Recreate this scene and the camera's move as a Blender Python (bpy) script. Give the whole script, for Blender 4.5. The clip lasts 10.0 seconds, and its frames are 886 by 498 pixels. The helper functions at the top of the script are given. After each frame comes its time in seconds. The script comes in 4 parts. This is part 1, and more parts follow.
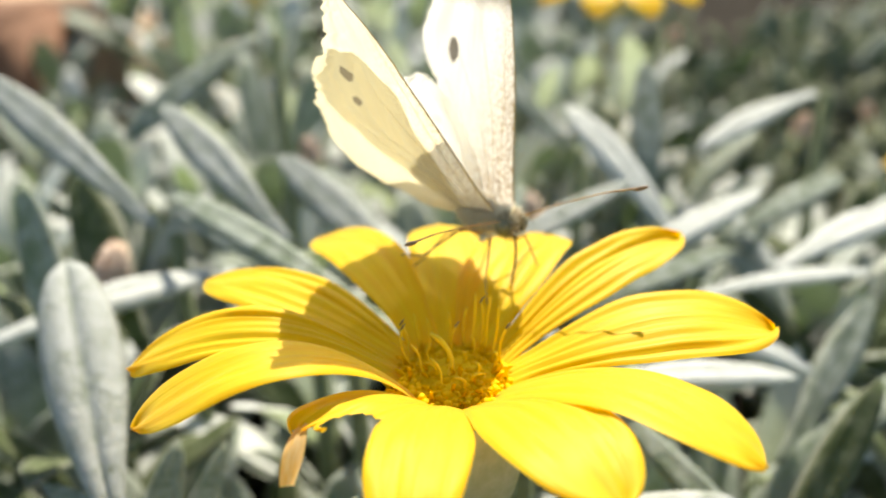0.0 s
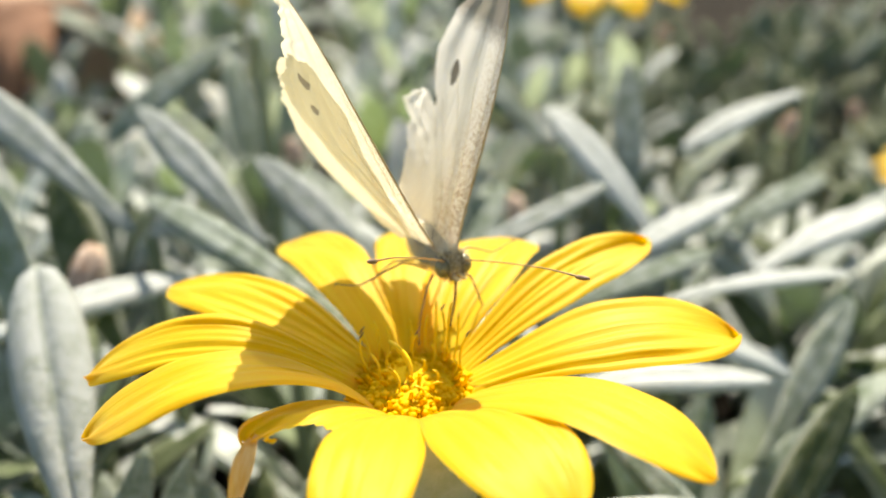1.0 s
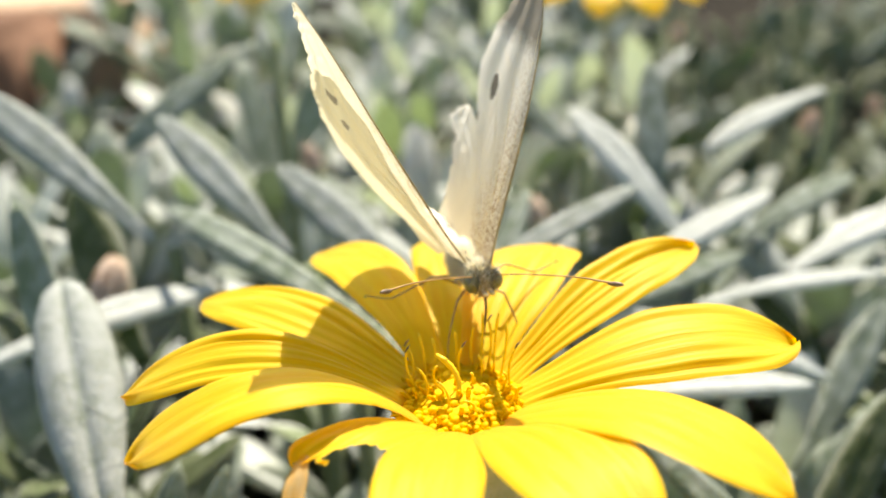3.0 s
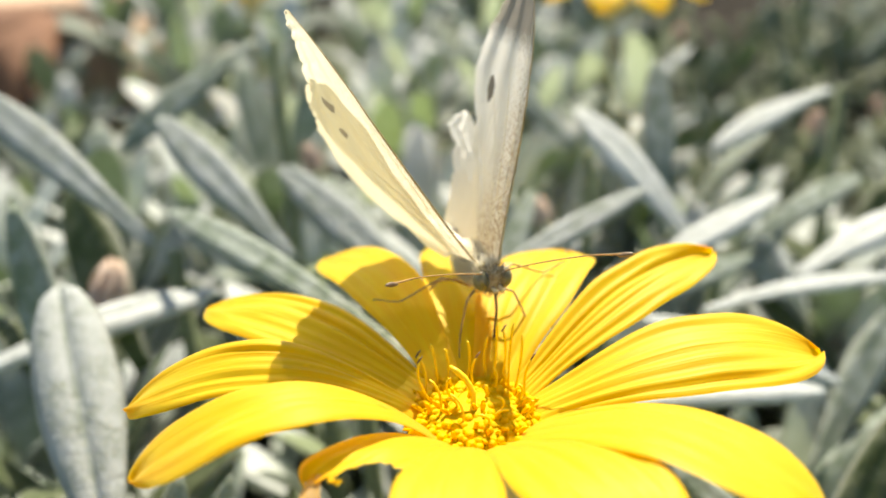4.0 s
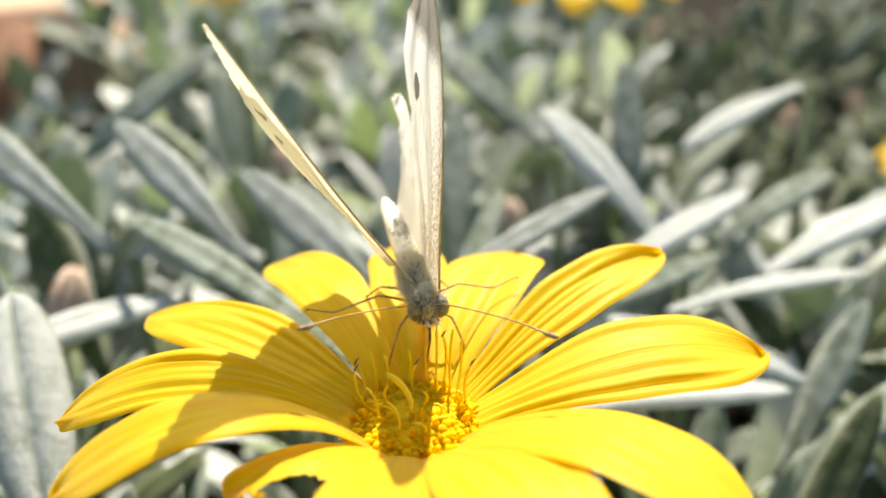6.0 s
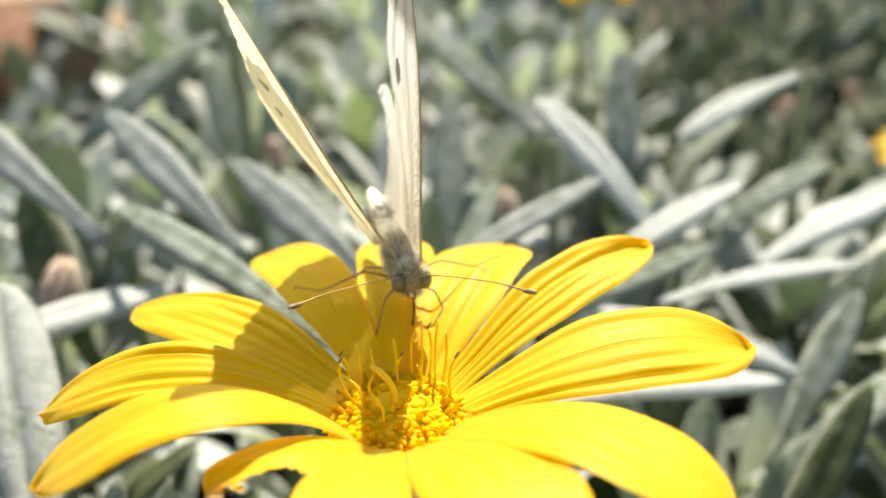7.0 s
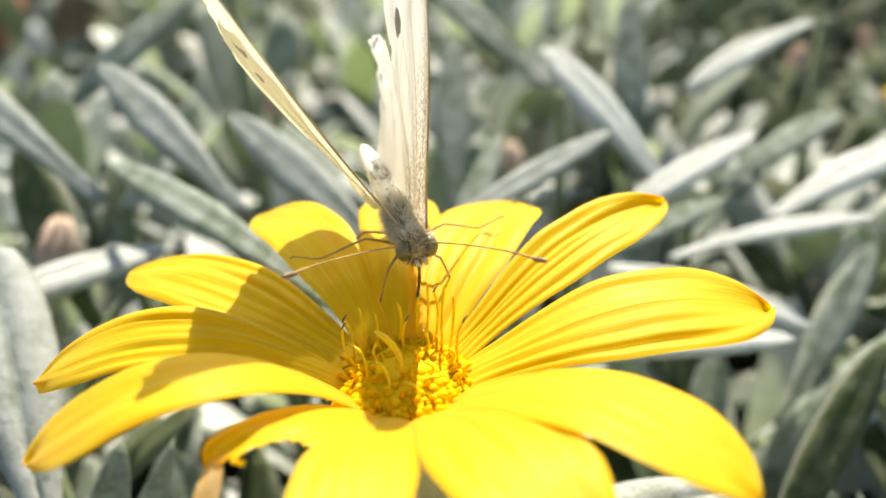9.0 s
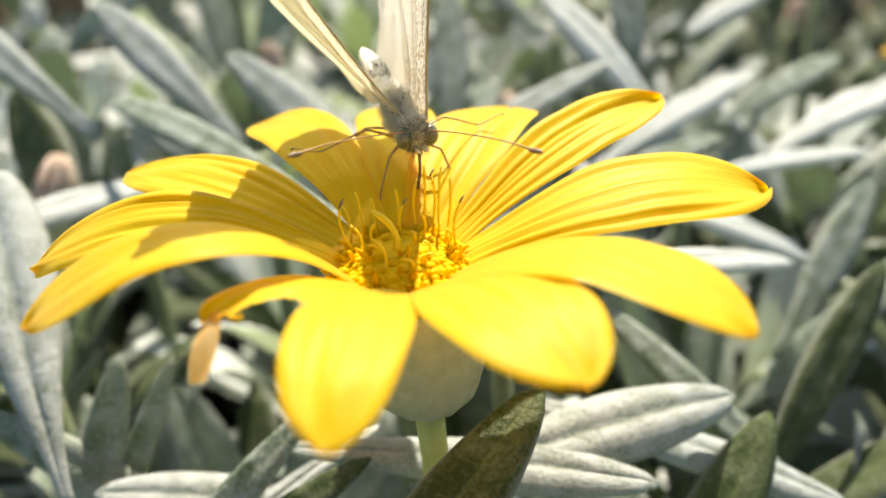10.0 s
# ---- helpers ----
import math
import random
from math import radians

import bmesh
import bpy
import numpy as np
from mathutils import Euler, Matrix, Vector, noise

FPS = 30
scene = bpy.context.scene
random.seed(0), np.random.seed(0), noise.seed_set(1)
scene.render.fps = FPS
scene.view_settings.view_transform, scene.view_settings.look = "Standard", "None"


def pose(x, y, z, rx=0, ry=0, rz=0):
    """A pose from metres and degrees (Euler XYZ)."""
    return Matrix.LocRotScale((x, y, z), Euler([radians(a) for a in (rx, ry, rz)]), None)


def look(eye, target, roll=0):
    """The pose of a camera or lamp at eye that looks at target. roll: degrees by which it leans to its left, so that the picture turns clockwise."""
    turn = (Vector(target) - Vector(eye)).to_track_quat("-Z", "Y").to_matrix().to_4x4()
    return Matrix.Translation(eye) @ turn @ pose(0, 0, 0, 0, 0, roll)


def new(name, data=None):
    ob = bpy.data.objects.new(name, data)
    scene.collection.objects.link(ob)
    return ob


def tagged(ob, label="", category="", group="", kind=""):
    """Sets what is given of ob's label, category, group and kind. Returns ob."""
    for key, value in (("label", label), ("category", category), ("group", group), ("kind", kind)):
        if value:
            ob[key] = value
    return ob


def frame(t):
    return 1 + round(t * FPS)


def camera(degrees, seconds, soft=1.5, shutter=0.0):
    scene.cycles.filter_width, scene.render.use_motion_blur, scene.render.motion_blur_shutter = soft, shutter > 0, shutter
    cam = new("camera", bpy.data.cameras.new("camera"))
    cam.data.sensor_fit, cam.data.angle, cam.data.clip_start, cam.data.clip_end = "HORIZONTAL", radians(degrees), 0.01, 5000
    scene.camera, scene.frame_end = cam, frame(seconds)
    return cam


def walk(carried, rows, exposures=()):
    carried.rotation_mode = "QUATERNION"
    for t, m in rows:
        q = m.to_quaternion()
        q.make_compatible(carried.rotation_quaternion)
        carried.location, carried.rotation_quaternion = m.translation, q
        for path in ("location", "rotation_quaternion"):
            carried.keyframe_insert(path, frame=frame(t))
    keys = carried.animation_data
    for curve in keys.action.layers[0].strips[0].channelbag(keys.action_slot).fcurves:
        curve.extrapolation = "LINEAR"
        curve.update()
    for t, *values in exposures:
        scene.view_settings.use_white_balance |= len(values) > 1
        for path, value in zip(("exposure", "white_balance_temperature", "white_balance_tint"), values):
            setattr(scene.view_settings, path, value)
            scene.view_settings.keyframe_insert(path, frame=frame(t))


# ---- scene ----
cam = camera(54.0, 10.0, soft=1.7)
cam.data.dof.use_dof = True
cam.data.dof.focus_distance = 0.067
cam.data.dof.aperture_fstop = 20.0
PATH = [
    (0, -0.00077, -0.06051, 0.16959, 64.97, 0.18, 0.03),
    (0.5, 0.00219, -0.06121, 0.16820, 64.92, -0.01, -0.03),
    (1, 0.00252, -0.05961, 0.17010, 64.78, 0.21, -0.09),
    (1.5, 0.00305, -0.06020, 0.17038, 64.94, 0.61, -0.07),
    (2, 0.00230, -0.05890, 0.17259, 64.97, 0.85, -0.19),
    (2.5, 0.00067, -0.05797, 0.16977, 64.99, 1.31, -0.10),
    (4, -0.00219, -0.05472, 0.16939, 64.80, 1.13, -0.41),
    (4.5, -0.00171, -0.05351, 0.16838, 64.59, 1.37, -0.57),
    (5, -0.00238, -0.05394, 0.16934, 64.96, 1.65, -0.74),
    (6.5, 0.00377, -0.05322, 0.16876, 64.67, 1.53, -1.25),
    (7, 0.00337, -0.05307, 0.16893, 64.16, 1.60, -1.16),
    (7.5, 0.00190, -0.04935, 0.17054, 63.63, 1.82, -1.17),
    (8, 0.00231, -0.04881, 0.16881, 62.13, 1.77, -1.13),
    (8.5, 0.00201, -0.04968, 0.16657, 61.03, 1.89, -1.19),
    (9, 0.00313, -0.05013, 0.16824, 60.95, 2.01, -1.17),
    (9.5, 0.00450, -0.05231, 0.16391, 60.40, 2.02, -1.47),
    (10, 0.00299, -0.05407, 0.16117, 60.30, 2.33, -1.38),
]
walk(cam, [(t, pose(x, y, z, rx, ry, rz)) for t, x, y, z, rx, ry, rz in PATH])

# ---- light: clear sky, one high sun behind and to the side ----
SUN_AZ, SUN_EL = 82.0, 52.0          # azimuth from +x towards +y, height, in degrees
to_sun = Vector((math.cos(radians(SUN_AZ)) * math.cos(radians(SUN_EL)), math.sin(radians(SUN_AZ)) * math.cos(radians(SUN_EL)), math.sin(radians(SUN_EL))))
world = bpy.data.worlds.new("sky")
scene.world = world
world.use_nodes = True
wn = world.node_tree
sky = wn.nodes.new("ShaderNodeTexSky")
sky.sky_type = "NISHITA"
sky.sun_disc = False
sky.sun_elevation = radians(SUN_EL)
sky.sun_rotation = radians(90 - SUN_AZ)
wn.nodes["Background"].inputs["Strength"].default_value = 0.082
wn.links.new(sky.outputs["Color"], wn.nodes["Background"].inputs["Color"])
sun = new("sun", bpy.data.lights.new("sun", "SUN"))
sun.data.energy = 5.0
sun.data.angle = radians(0.53)
sun.data.color = (1.0, 0.95, 0.87)
sun.matrix_world = look(to_sun * 2, (0, 0, 0))
scene.view_settings.exposure = 1.22
scene.view_settings.use_white_balance = True
scene.view_settings.white_balance_temperature = 7600

FLOWER_Z = 0.13                        # height of the flower's disc over the soil
CM = 0.01


# ---- materials ----
def mat(name, rough=0.6, spec=0.3):
    m = bpy.data.materials.new(name)
    m.use_nodes = True
    bsdf = m.node_tree.nodes["Principled BSDF"]
    bsdf.inputs["Roughness"].default_value = rough
    bsdf.inputs["Specular IOR Level"].default_value = spec
    return m, m.node_tree, bsdf


def node(nt, kind, **values):
    n = nt.nodes.new(kind)
    for key, value in values.items():
        n.inputs[key.replace("_", " ")].default_value = value
    return n


def ramp(nt, source, stops):
    r = nt.nodes.new("ShaderNodeValToRGB")
    while len(r.color_ramp.elements) < len(stops):
        r.color_ramp.elements.new(0.5)
    for e, (place, colour) in zip(r.color_ramp.elements, stops):
        e.position, e.color = place, (*colour, 1)
    nt.links.new(source, r.inputs["Fac"])
    return r.outputs["Color"]


def blend(nt, kind, fac, a, b):
    mix = nt.nodes.new("ShaderNodeMix")
    mix.data_type, mix.blend_type = "RGBA", kind
    for value, socket in ((fac, mix.inputs[0]), (a, mix.inputs[6]), (b, mix.inputs[7])):
        if isinstance(value, (int, float)):
            socket.default_value = value
        elif isinstance(value, tuple):
            socket.default_value = (*value, 1)
        else:
            nt.links.new(value, socket)
    return mix.outputs[2]


def calc(nt, kind, a, b=0.0, c=0.0):
    n = nt.nodes.new("ShaderNodeMath")
    n.operation = kind
    for value, socket in zip((a, b, c), n.inputs):
        if isinstance(value, (int, float)):
            socket.default_value = value
        else:
            nt.links.new(value, socket)
    return n.outputs[0]


def place(nt, kind="Object"):
    return nt.nodes.new("ShaderNodeTexCoord").outputs[kind]


def noise_tex(nt, where, scale, detail=4.0, rough=0.55):
    n = node(nt, "ShaderNodeTexNoise", Scale=scale, Detail=detail, Roughness=rough)
    nt.links.new(where, n.inputs["Vector"])
    return n.outputs["Fac"]


def stretched(nt, where, scale):
    m = nt.nodes.new("ShaderNodeMapping")
    m.inputs["Scale"].default_value = scale
    nt.links.new(where, m.inputs["Vector"])
    return m.outputs["Vector"]


def bump(nt, bsdf, height, strength, distance):
    b = node(nt, "ShaderNodeBump", Strength=strength, Distance=distance)
    nt.links.new(height, b.inputs["Height"])
    nt.links.new(b.outputs["Normal"], bsdf.inputs["Normal"])
    return b.outputs["Normal"]


def let_through(m, nt, bsdf, colour, share, normal=None, clear=0.0):
    """Light that passes through a thin sheet, mixed to the surface."""
    thin = nt.nodes.new("ShaderNodeBsdfTranslucent")
    mix = nt.nodes.new("ShaderNodeMixShader")
    mix.inputs[0].default_value = share
    if isinstance(colour, tuple):
        thin.inputs["Color"].default_value = (*colour, 1)
    else:
        nt.links.new(colour, thin.inputs["Color"])
    if normal is not None:
        nt.links.new(normal, thin.inputs["Normal"])
    nt.links.new(bsdf.outputs[0], mix.inputs[1])
    nt.links.new(thin.outputs[0], mix.inputs[2])
    last = mix
    if clear:
        open_part, last = nt.nodes.new("ShaderNodeBsdfTransparent"), nt.nodes.new("ShaderNodeMixShader")
        last.inputs[0].default_value = clear
        nt.links.new(mix.outputs[0], last.inputs[1])
        nt.links.new(open_part.outputs[0], last.inputs[2])
    nt.links.new(last.outputs[0], nt.nodes["Material Output"].inputs["Surface"])


def petal_material(name, pale, deep):
    # UV: along the petal, and across it
    m, nt, bsdf = mat(name, 0.5, 0.26)
    bsdf.inputs["Sheen Weight"].default_value = 0.45
    bsdf.inputs["Sheen Roughness"].default_value = 0.45
    bsdf.inputs["Sheen Tint"].default_value = (1.0, 0.95, 0.62, 1)
    uv = place(nt, "UV")
    fine = noise_tex(nt, stretched(nt, uv, (1.5, 22.0, 1.0)), 1.0, 3.0)
    broad = noise_tex(nt, stretched(nt, uv, (3.0, 5.0, 1.0)), 1.0, 2.0)
    colour = ramp(nt, broad, [(0.3, deep), (0.7, pale)])
    colour = blend(nt, "MULTIPLY", 0.22, colour, ramp(nt, fine, [(0.3, (0.85, 0.76, 0.5)), (0.65, (1, 1, 1))]))
    nt.links.new(colour, bsdf.inputs["Base Color"])
    n = bump(nt, bsdf, fine, 0.3, 0.0003)
    let_through(m, nt, bsdf, blend(nt, "MULTIPLY", 1.0, colour, (1.0, 0.85, 0.04)), 0.54, n)
    return m


PETAL = petal_material("petal_yellow", (0.98, 0.725, 0.022), (0.97, 0.58, 0.004))
PETAL_OLD = petal_material("petal_withered", (0.95, 0.72, 0.42), (0.90, 0.55, 0.16))


def floret_material():
    m, nt, bsdf = mat("floret_orange", 0.6, 0.12)
    where = place(nt)
    info = nt.nodes.new("ShaderNodeObjectInfo")
    tint = ramp(nt, info.outputs["Random"], [(0.0, (0.86, 0.54, 0.004)), (0.6, (0.92, 0.60, 0.006)), (1.0, (0.96, 0.68, 0.012))])
    grain = noise_tex(nt, where, 5000.0)
    colour = blend(nt, "MULTIPLY", 0.4, tint, ramp(nt, grain, [(0.35, (0.75, 0.68, 0.5)), (0.6, (1, 1, 1))]))
    nt.links.new(colour, bsdf.inputs["Base Color"])
    n = bump(nt, bsdf, grain, 0.4, 0.0002)
    let_through(m, nt, bsdf, colour, 0.4, n)
    return m


FLORET = floret_material()


def plain(name, dark, light, scale, rough=0.6, spec=0.3, relief=0.3, depth=0.0003, through_colour=None, share=0.2):
    m, nt, bsdf = mat(name, rough, spec)
    where = place(nt)
    grain = noise_tex(nt, where, scale, 6.0, 0.65)
    broad = noise_tex(nt, where, scale * 0.17, 2.0)
    both = calc(nt, "ADD", calc(nt, "MULTIPLY", grain, 0.6), calc(nt, "MULTIPLY", broad, 0.4))
    colour = ramp(nt, both, [(0.36, dark), (0.64, light)])
    nt.links.new(colour, bsdf.inputs["Base Color"])
    n = bump(nt, bsdf, grain, relief, depth)
    if through_colour:
        let_through(m, nt, bsdf, through_colour, share, n)
    return m


def leaf_material(name, dark, light, fuzz, amount, through_colour, share):
    # dull green leaf under a felt of pale hairs; UV along and across
    m, nt, bsdf = mat(name, 0.6, 0.22)
    where, uv = place(nt), place(nt, "UV")
    info = nt.nodes.new("ShaderNodeObjectInfo")
    wool = noise_tex(nt, where, 2600.0, 5.0, 0.7)
    patch = noise_tex(nt, where, 330.0, 3.0)
    base = ramp(nt, info.outputs["Random"], [(0.0, dark), (1.0, light)])
    base = blend(nt, "MULTIPLY", 0.5, base, ramp(nt, patch, [(0.3, (0.7, 0.75, 0.7)), (0.7, (1, 1, 1))]))
    cover = ramp(nt, calc(nt, "ADD", calc(nt, "MULTIPLY", wool, 0.6), calc(nt, "MULTIPLY", patch, 0.4)), [(0.5 - amount * 0.35, (0, 0, 0)), (0.72 - amount * 0.35, (1, 1, 1))])
    colour = blend(nt, "MIX", cover, base, fuzz)
    # paler, bare midrib
    sep = nt.nodes.new("ShaderNodeSeparateXYZ")
    nt.links.new(uv, sep.inputs[0])
    rib = calc(nt, "LESS_THAN", calc(nt, "ABSOLUTE", calc(nt, "SUBTRACT", sep.outputs[1], 0.5)), 0.035)
    colour = blend(nt, "MIX", calc(nt, "MULTIPLY", rib, 0.22), colour, (0.22, 0.30, 0.12))
    # the margin is rolled and shows the white felt
    off = calc(nt, "ABSOLUTE", calc(nt, "SUBTRACT", sep.outputs[1], 0.5))
    margin = ramp(nt, calc(nt, "ADD", off, calc(nt, "MULTIPLY", wool, 0.06)), [(0.42, (0, 0, 0)), (0.52, (1, 1, 1))])
    colour = blend(nt, "MIX", calc(nt, "MULTIPLY", margin, 0.5), colour, (0.5, 0.52, 0.48))
    nt.links.new(colour, bsdf.inputs["Base Color"])
    height = calc(nt, "ADD", calc(nt, "MULTIPLY", wool, 0.5), noise_tex(nt, where, 900.0, 3.0, 0.6))
    n = bump(nt, bsdf, height, 0.6, 0.0005)
    let_through(m, nt, bsdf, through_colour, share, n)
    return m


ANTHER = plain("anther_yellow", (0.86, 0.54, 0.01), (0.94, 0.66, 0.02), 3000.0, 0.5, 0.3, 0.2, 0.0001)
LEAF_TOP = leaf_material("leaf_upper", (0.038, 0.080, 0.020), (0.075, 0.138, 0.042), (0.405, 0.465, 0.43), 0.42, (0.17, 0.245, 0.085), 0.36)
LEAF_FELT = leaf_material("leaf_felt", (0.10, 0.14, 0.085), (0.17, 0.21, 0.145), (0.425, 0.485, 0.455), 0.42, (0.29, 0.385, 0.17), 0.38)
# green leaves by the flower; also the shaded back right tufts, shade in the colour
LEAF_GREEN = leaf_material("leaf_green_and_shaded", (0.034, 0.058, 0.016), (0.058, 0.09, 0.026), (0.19, 0.22, 0.14), 0.18, (0.09, 0.15, 0.035), 0.3)
LEAF_WHITE = leaf_material("leaf_white_felt", (0.15, 0.18, 0.125), (0.23, 0.26, 0.20), (0.58, 0.63, 0.63), 0.66, (0.42, 0.52, 0.28), 0.28)
LEAF_SILVER = leaf_material("leaf_silver_felt", (0.10, 0.135, 0.085), (0.17, 0.205, 0.15), (0.455, 0.50, 0.505), 0.5, (0.26, 0.38, 0.16), 0.33)
CUP = plain("flower_cup_green", (0.36, 0.38, 0.21), (0.52, 0.52, 0.34), 900.0, 0.7, 0.2, 0.4, 0.0002, (0.4, 0.45, 0.1), 0.15)
STALK = plain("stalk_dull_green", (0.10, 0.13, 0.07), (0.18, 0.22, 0.12), 700.0, 0.7, 0.2, 0.3, 0.0002)
STEM = plain("stem_green", (0.46, 0.52, 0.16), (0.60, 0.64, 0.28), 700.0, 0.6, 0.25, 0.3, 0.0002, (0.4, 0.5, 0.08), 0.2)
# brown soil taken down to near black: shade between the plants is in its colour
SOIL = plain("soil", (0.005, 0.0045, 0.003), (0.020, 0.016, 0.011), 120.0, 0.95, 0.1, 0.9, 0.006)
BROWN = plain("dry_brown", (0.55, 0.42, 0.33), (0.80, 0.68, 0.58), 300.0, 0.85, 0.1, 0.5, 0.0006, (0.5, 0.28, 0.1), 0.25)
BRICK = plain("fired_clay", (0.115, 0.062, 0.04), (0.19, 0.108, 0.072), 60.0, 0.9, 0.15, 0.6, 0.002)
BRICK_PALE = plain("pale_clay", (0.40, 0.28, 0.19), (0.54, 0.40, 0.29), 60.0, 0.9, 0.15, 0.6, 0.002)
CHITIN = plain("dark_chitin", (0.07, 0.045, 0.025), (0.25, 0.17, 0.10), 1500.0, 0.45, 0.4, 0.3, 0.0001)
LIMB = plain("limb_brown", (0.26, 0.15, 0.05), (0.46, 0.29, 0.11), 1500.0, 0.5, 0.4, 0.3, 0.0001)
HAIR = plain("pale_hair", (0.80, 0.75, 0.60), (0.97, 0.94, 0.82), 1200.0, 0.7, 0.3, 0.3, 0.0001, (0.92, 0.88, 0.70), 0.5)
HAIR_BROWN = plain("brown_hair", (0.32, 0.24, 0.11), (0.66, 0.55, 0.33), 1200.0, 0.7, 0.3, 0.3, 0.0001, (0.5, 0.42, 0.2), 0.25)
HAIR_DARK = plain("grey_hair", (0.05, 0.05, 0.045), (0.16, 0.15, 0.13), 1200.0, 0.7, 0.3, 0.3, 0.0001)
FACE = plain("head_brown", (0.24, 0.20, 0.11), (0.60, 0.52, 0.34), 2200.0, 0.7, 0.2, 0.4, 0.0001)
EYE_MAT = plain("eye_green", (0.06, 0.06, 0.03), (0.22, 0.22, 0.12), 4000.0, 0.3, 0.6, 0.2, 0.0001)


def body_material():
    # scaled skin: dark grey flecks on pale, more of them on the back
    m, nt, bsdf = mat("body_scales", 0.7, 0.3)
    where = place(nt)
    fleck = noise_tex(nt, where, 2600.0, 4.0, 0.7)
    patch = noise_tex(nt, where, 420.0, 2.0)
    both = calc(nt, "ADD", calc(nt, "MULTIPLY", fleck, 0.6), calc(nt, "MULTIPLY", patch, 0.4))
    colour = ramp(nt, both, [(0.36, (0.10, 0.085, 0.06)), (0.42, (0.60, 0.55, 0.42)), (0.49, (0.93, 0.90, 0.78))])
    nt.links.new(colour, bsdf.inputs["Base Color"])
    bump(nt, bsdf, fleck, 0.6, 0.0002)
    return m


BODY = body_material()


def wing_material(name, ground, flecks, spots, tip, share, clear=0.16):
    """Scaled membrane. Object space in metres: z along the span, -y along the chord. spots: (y, z, ry, rz); tip: the dark apex, or None."""
    m, nt, bsdf = mat(name, 0.55, 0.35)
    where = place(nt)
    sep = nt.nodes.new("ShaderNodeSeparateXYZ")
    nt.links.new(where, sep.inputs[0])
    y, z = sep.outputs[1], sep.outputs[2]
    dust = noise_tex(nt, stretched(nt, where, (1.0, 2.2, 1.0)), 2600.0, 4.0, 0.7)
    broad = noise_tex(nt, where, 160.0, 3.0)
    streak = noise_tex(nt, stretched(nt, where, (1.0, 12.0, 1.0)), 190.0, 3.0)
    colour = ramp(nt, broad, [(0.3, tuple(0.93 * c for c in ground)), (0.7, ground)])
    colour = blend(nt, "MULTIPLY", 0.14, colour, ramp(nt, streak, [(0.35, (0.8, 0.76, 0.6)), (0.6, (1, 1, 1))]))
    # brown dust along the front edge and the root
    edge = calc(nt, "ADD", calc(nt, "MULTIPLY", y, 170.0), calc(nt, "MULTIPLY", z, -30.0))
    near = calc(nt, "ADD", calc(nt, "ADD", edge, 0.28), calc(nt, "MULTIPLY", dust, 1.2))
    dusty = calc(nt, "MULTIPLY", ramp(nt, near, [(0.15, (0, 0, 0)), (0.9, (1, 1, 1))]), ramp(nt, dust, [(0.48, (0, 0, 0)), (0.56, (1, 1, 1))]))
    colour = blend(nt, "MIX", calc(nt, "MULTIPLY", dusty, flecks), colour, (0.32, 0.20, 0.08))
    for sy, sz, ry, rz in spots:
        dy = calc(nt, "DIVIDE", calc(nt, "SUBTRACT", y, sy), ry)
        dz = calc(nt, "DIVIDE", calc(nt, "SUBTRACT", z, sz), rz)
        d = calc(nt, "ADD", calc(nt, "MULTIPLY", dy, dy), calc(nt, "MULTIPLY", dz, dz))
        d = calc(nt, "ADD", d, calc(nt, "MULTIPLY", dust, 0.9))
        colour = blend(nt, "MIX", ramp(nt, d, [(0.9, (0.92, 0.92, 0.92)), (1.45, (0, 0, 0))]), colour, (0.10, 0.085, 0.07))
    if tip:
        d = calc(nt, "ADD", calc(nt, "ADD", calc(nt, "MULTIPLY", z, tip[0]), calc(nt, "MULTIPLY", y, tip[1])), calc(nt, "MULTIPLY", dust, 0.8))
        colour = blend(nt, "MIX", ramp(nt, calc(nt, "SUBTRACT", d, tip[2]), [(0.0, (0, 0, 0)), (0.6, (0.85, 0.85, 0.85))]), colour, (0.17, 0.15, 0.125))
    nt.links.new(colour, bsdf.inputs["Base Color"])
    bsdf.inputs["Sheen Weight"].default_value = 0.15
    n = bump(nt, bsdf, streak, 0.3, 0.0004)
    let_through(m, nt, bsdf, colour, share, n, clear)
    return m


FOREWING = wing_material("forewing_white", (0.90, 0.895, 0.86), 0.9, [(-0.0062, 0.0138, 0.0009, 0.0017), (-0.0090, 0.0087, 0.0008, 0.0012), (-0.0088, 0.0102, 0.0004, 0.0009)], (330.0, 30.0, 6.15), 0.62, 0.07)
FOREWING_UNDER = wing_material("forewing_cream", (0.70, 0.68, 0.54), 0.6, [(-0.0050, 0.0168, 0.0008, 0.0012), (-0.0056, 0.0138, 0.0006, 0.0008)], None, 0.55)
HINDWING_WHITE = wing_material("hindwing_white", (0.92, 0.915, 0.88), 0.25, [], None, 0.62, 0.07)
HINDWING = wing_material("hindwing_cream", (0.67, 0.63, 0.45), 0.35, [], None, 0.5, 0.06)


# ---- mesh helpers ----
def finish(name, bm, material, parent=None, label="", smooth=True):
    mesh = bpy.data.meshes.new(name)
    for f in bm.faces:
        f.smooth = smooth
    bm.to_mesh(mesh)
    bm.free()
    for one in material if isinstance(material, (list, tuple)) else (material,):
        mesh.materials.append(one)
    ob = new(name, mesh)
    ob.parent = parent
    if label:
        ob["label"] = label
    return ob


def part(name, bm, material, parent, label=""):
    return finish(name, bm, material, parent, label)


def shared(name, mesh, parent, m, label=""):
    ob = new(name, mesh)
    ob.parent = parent
    ob.matrix_basis = m
    if label:
        ob["label"] = label
    return ob


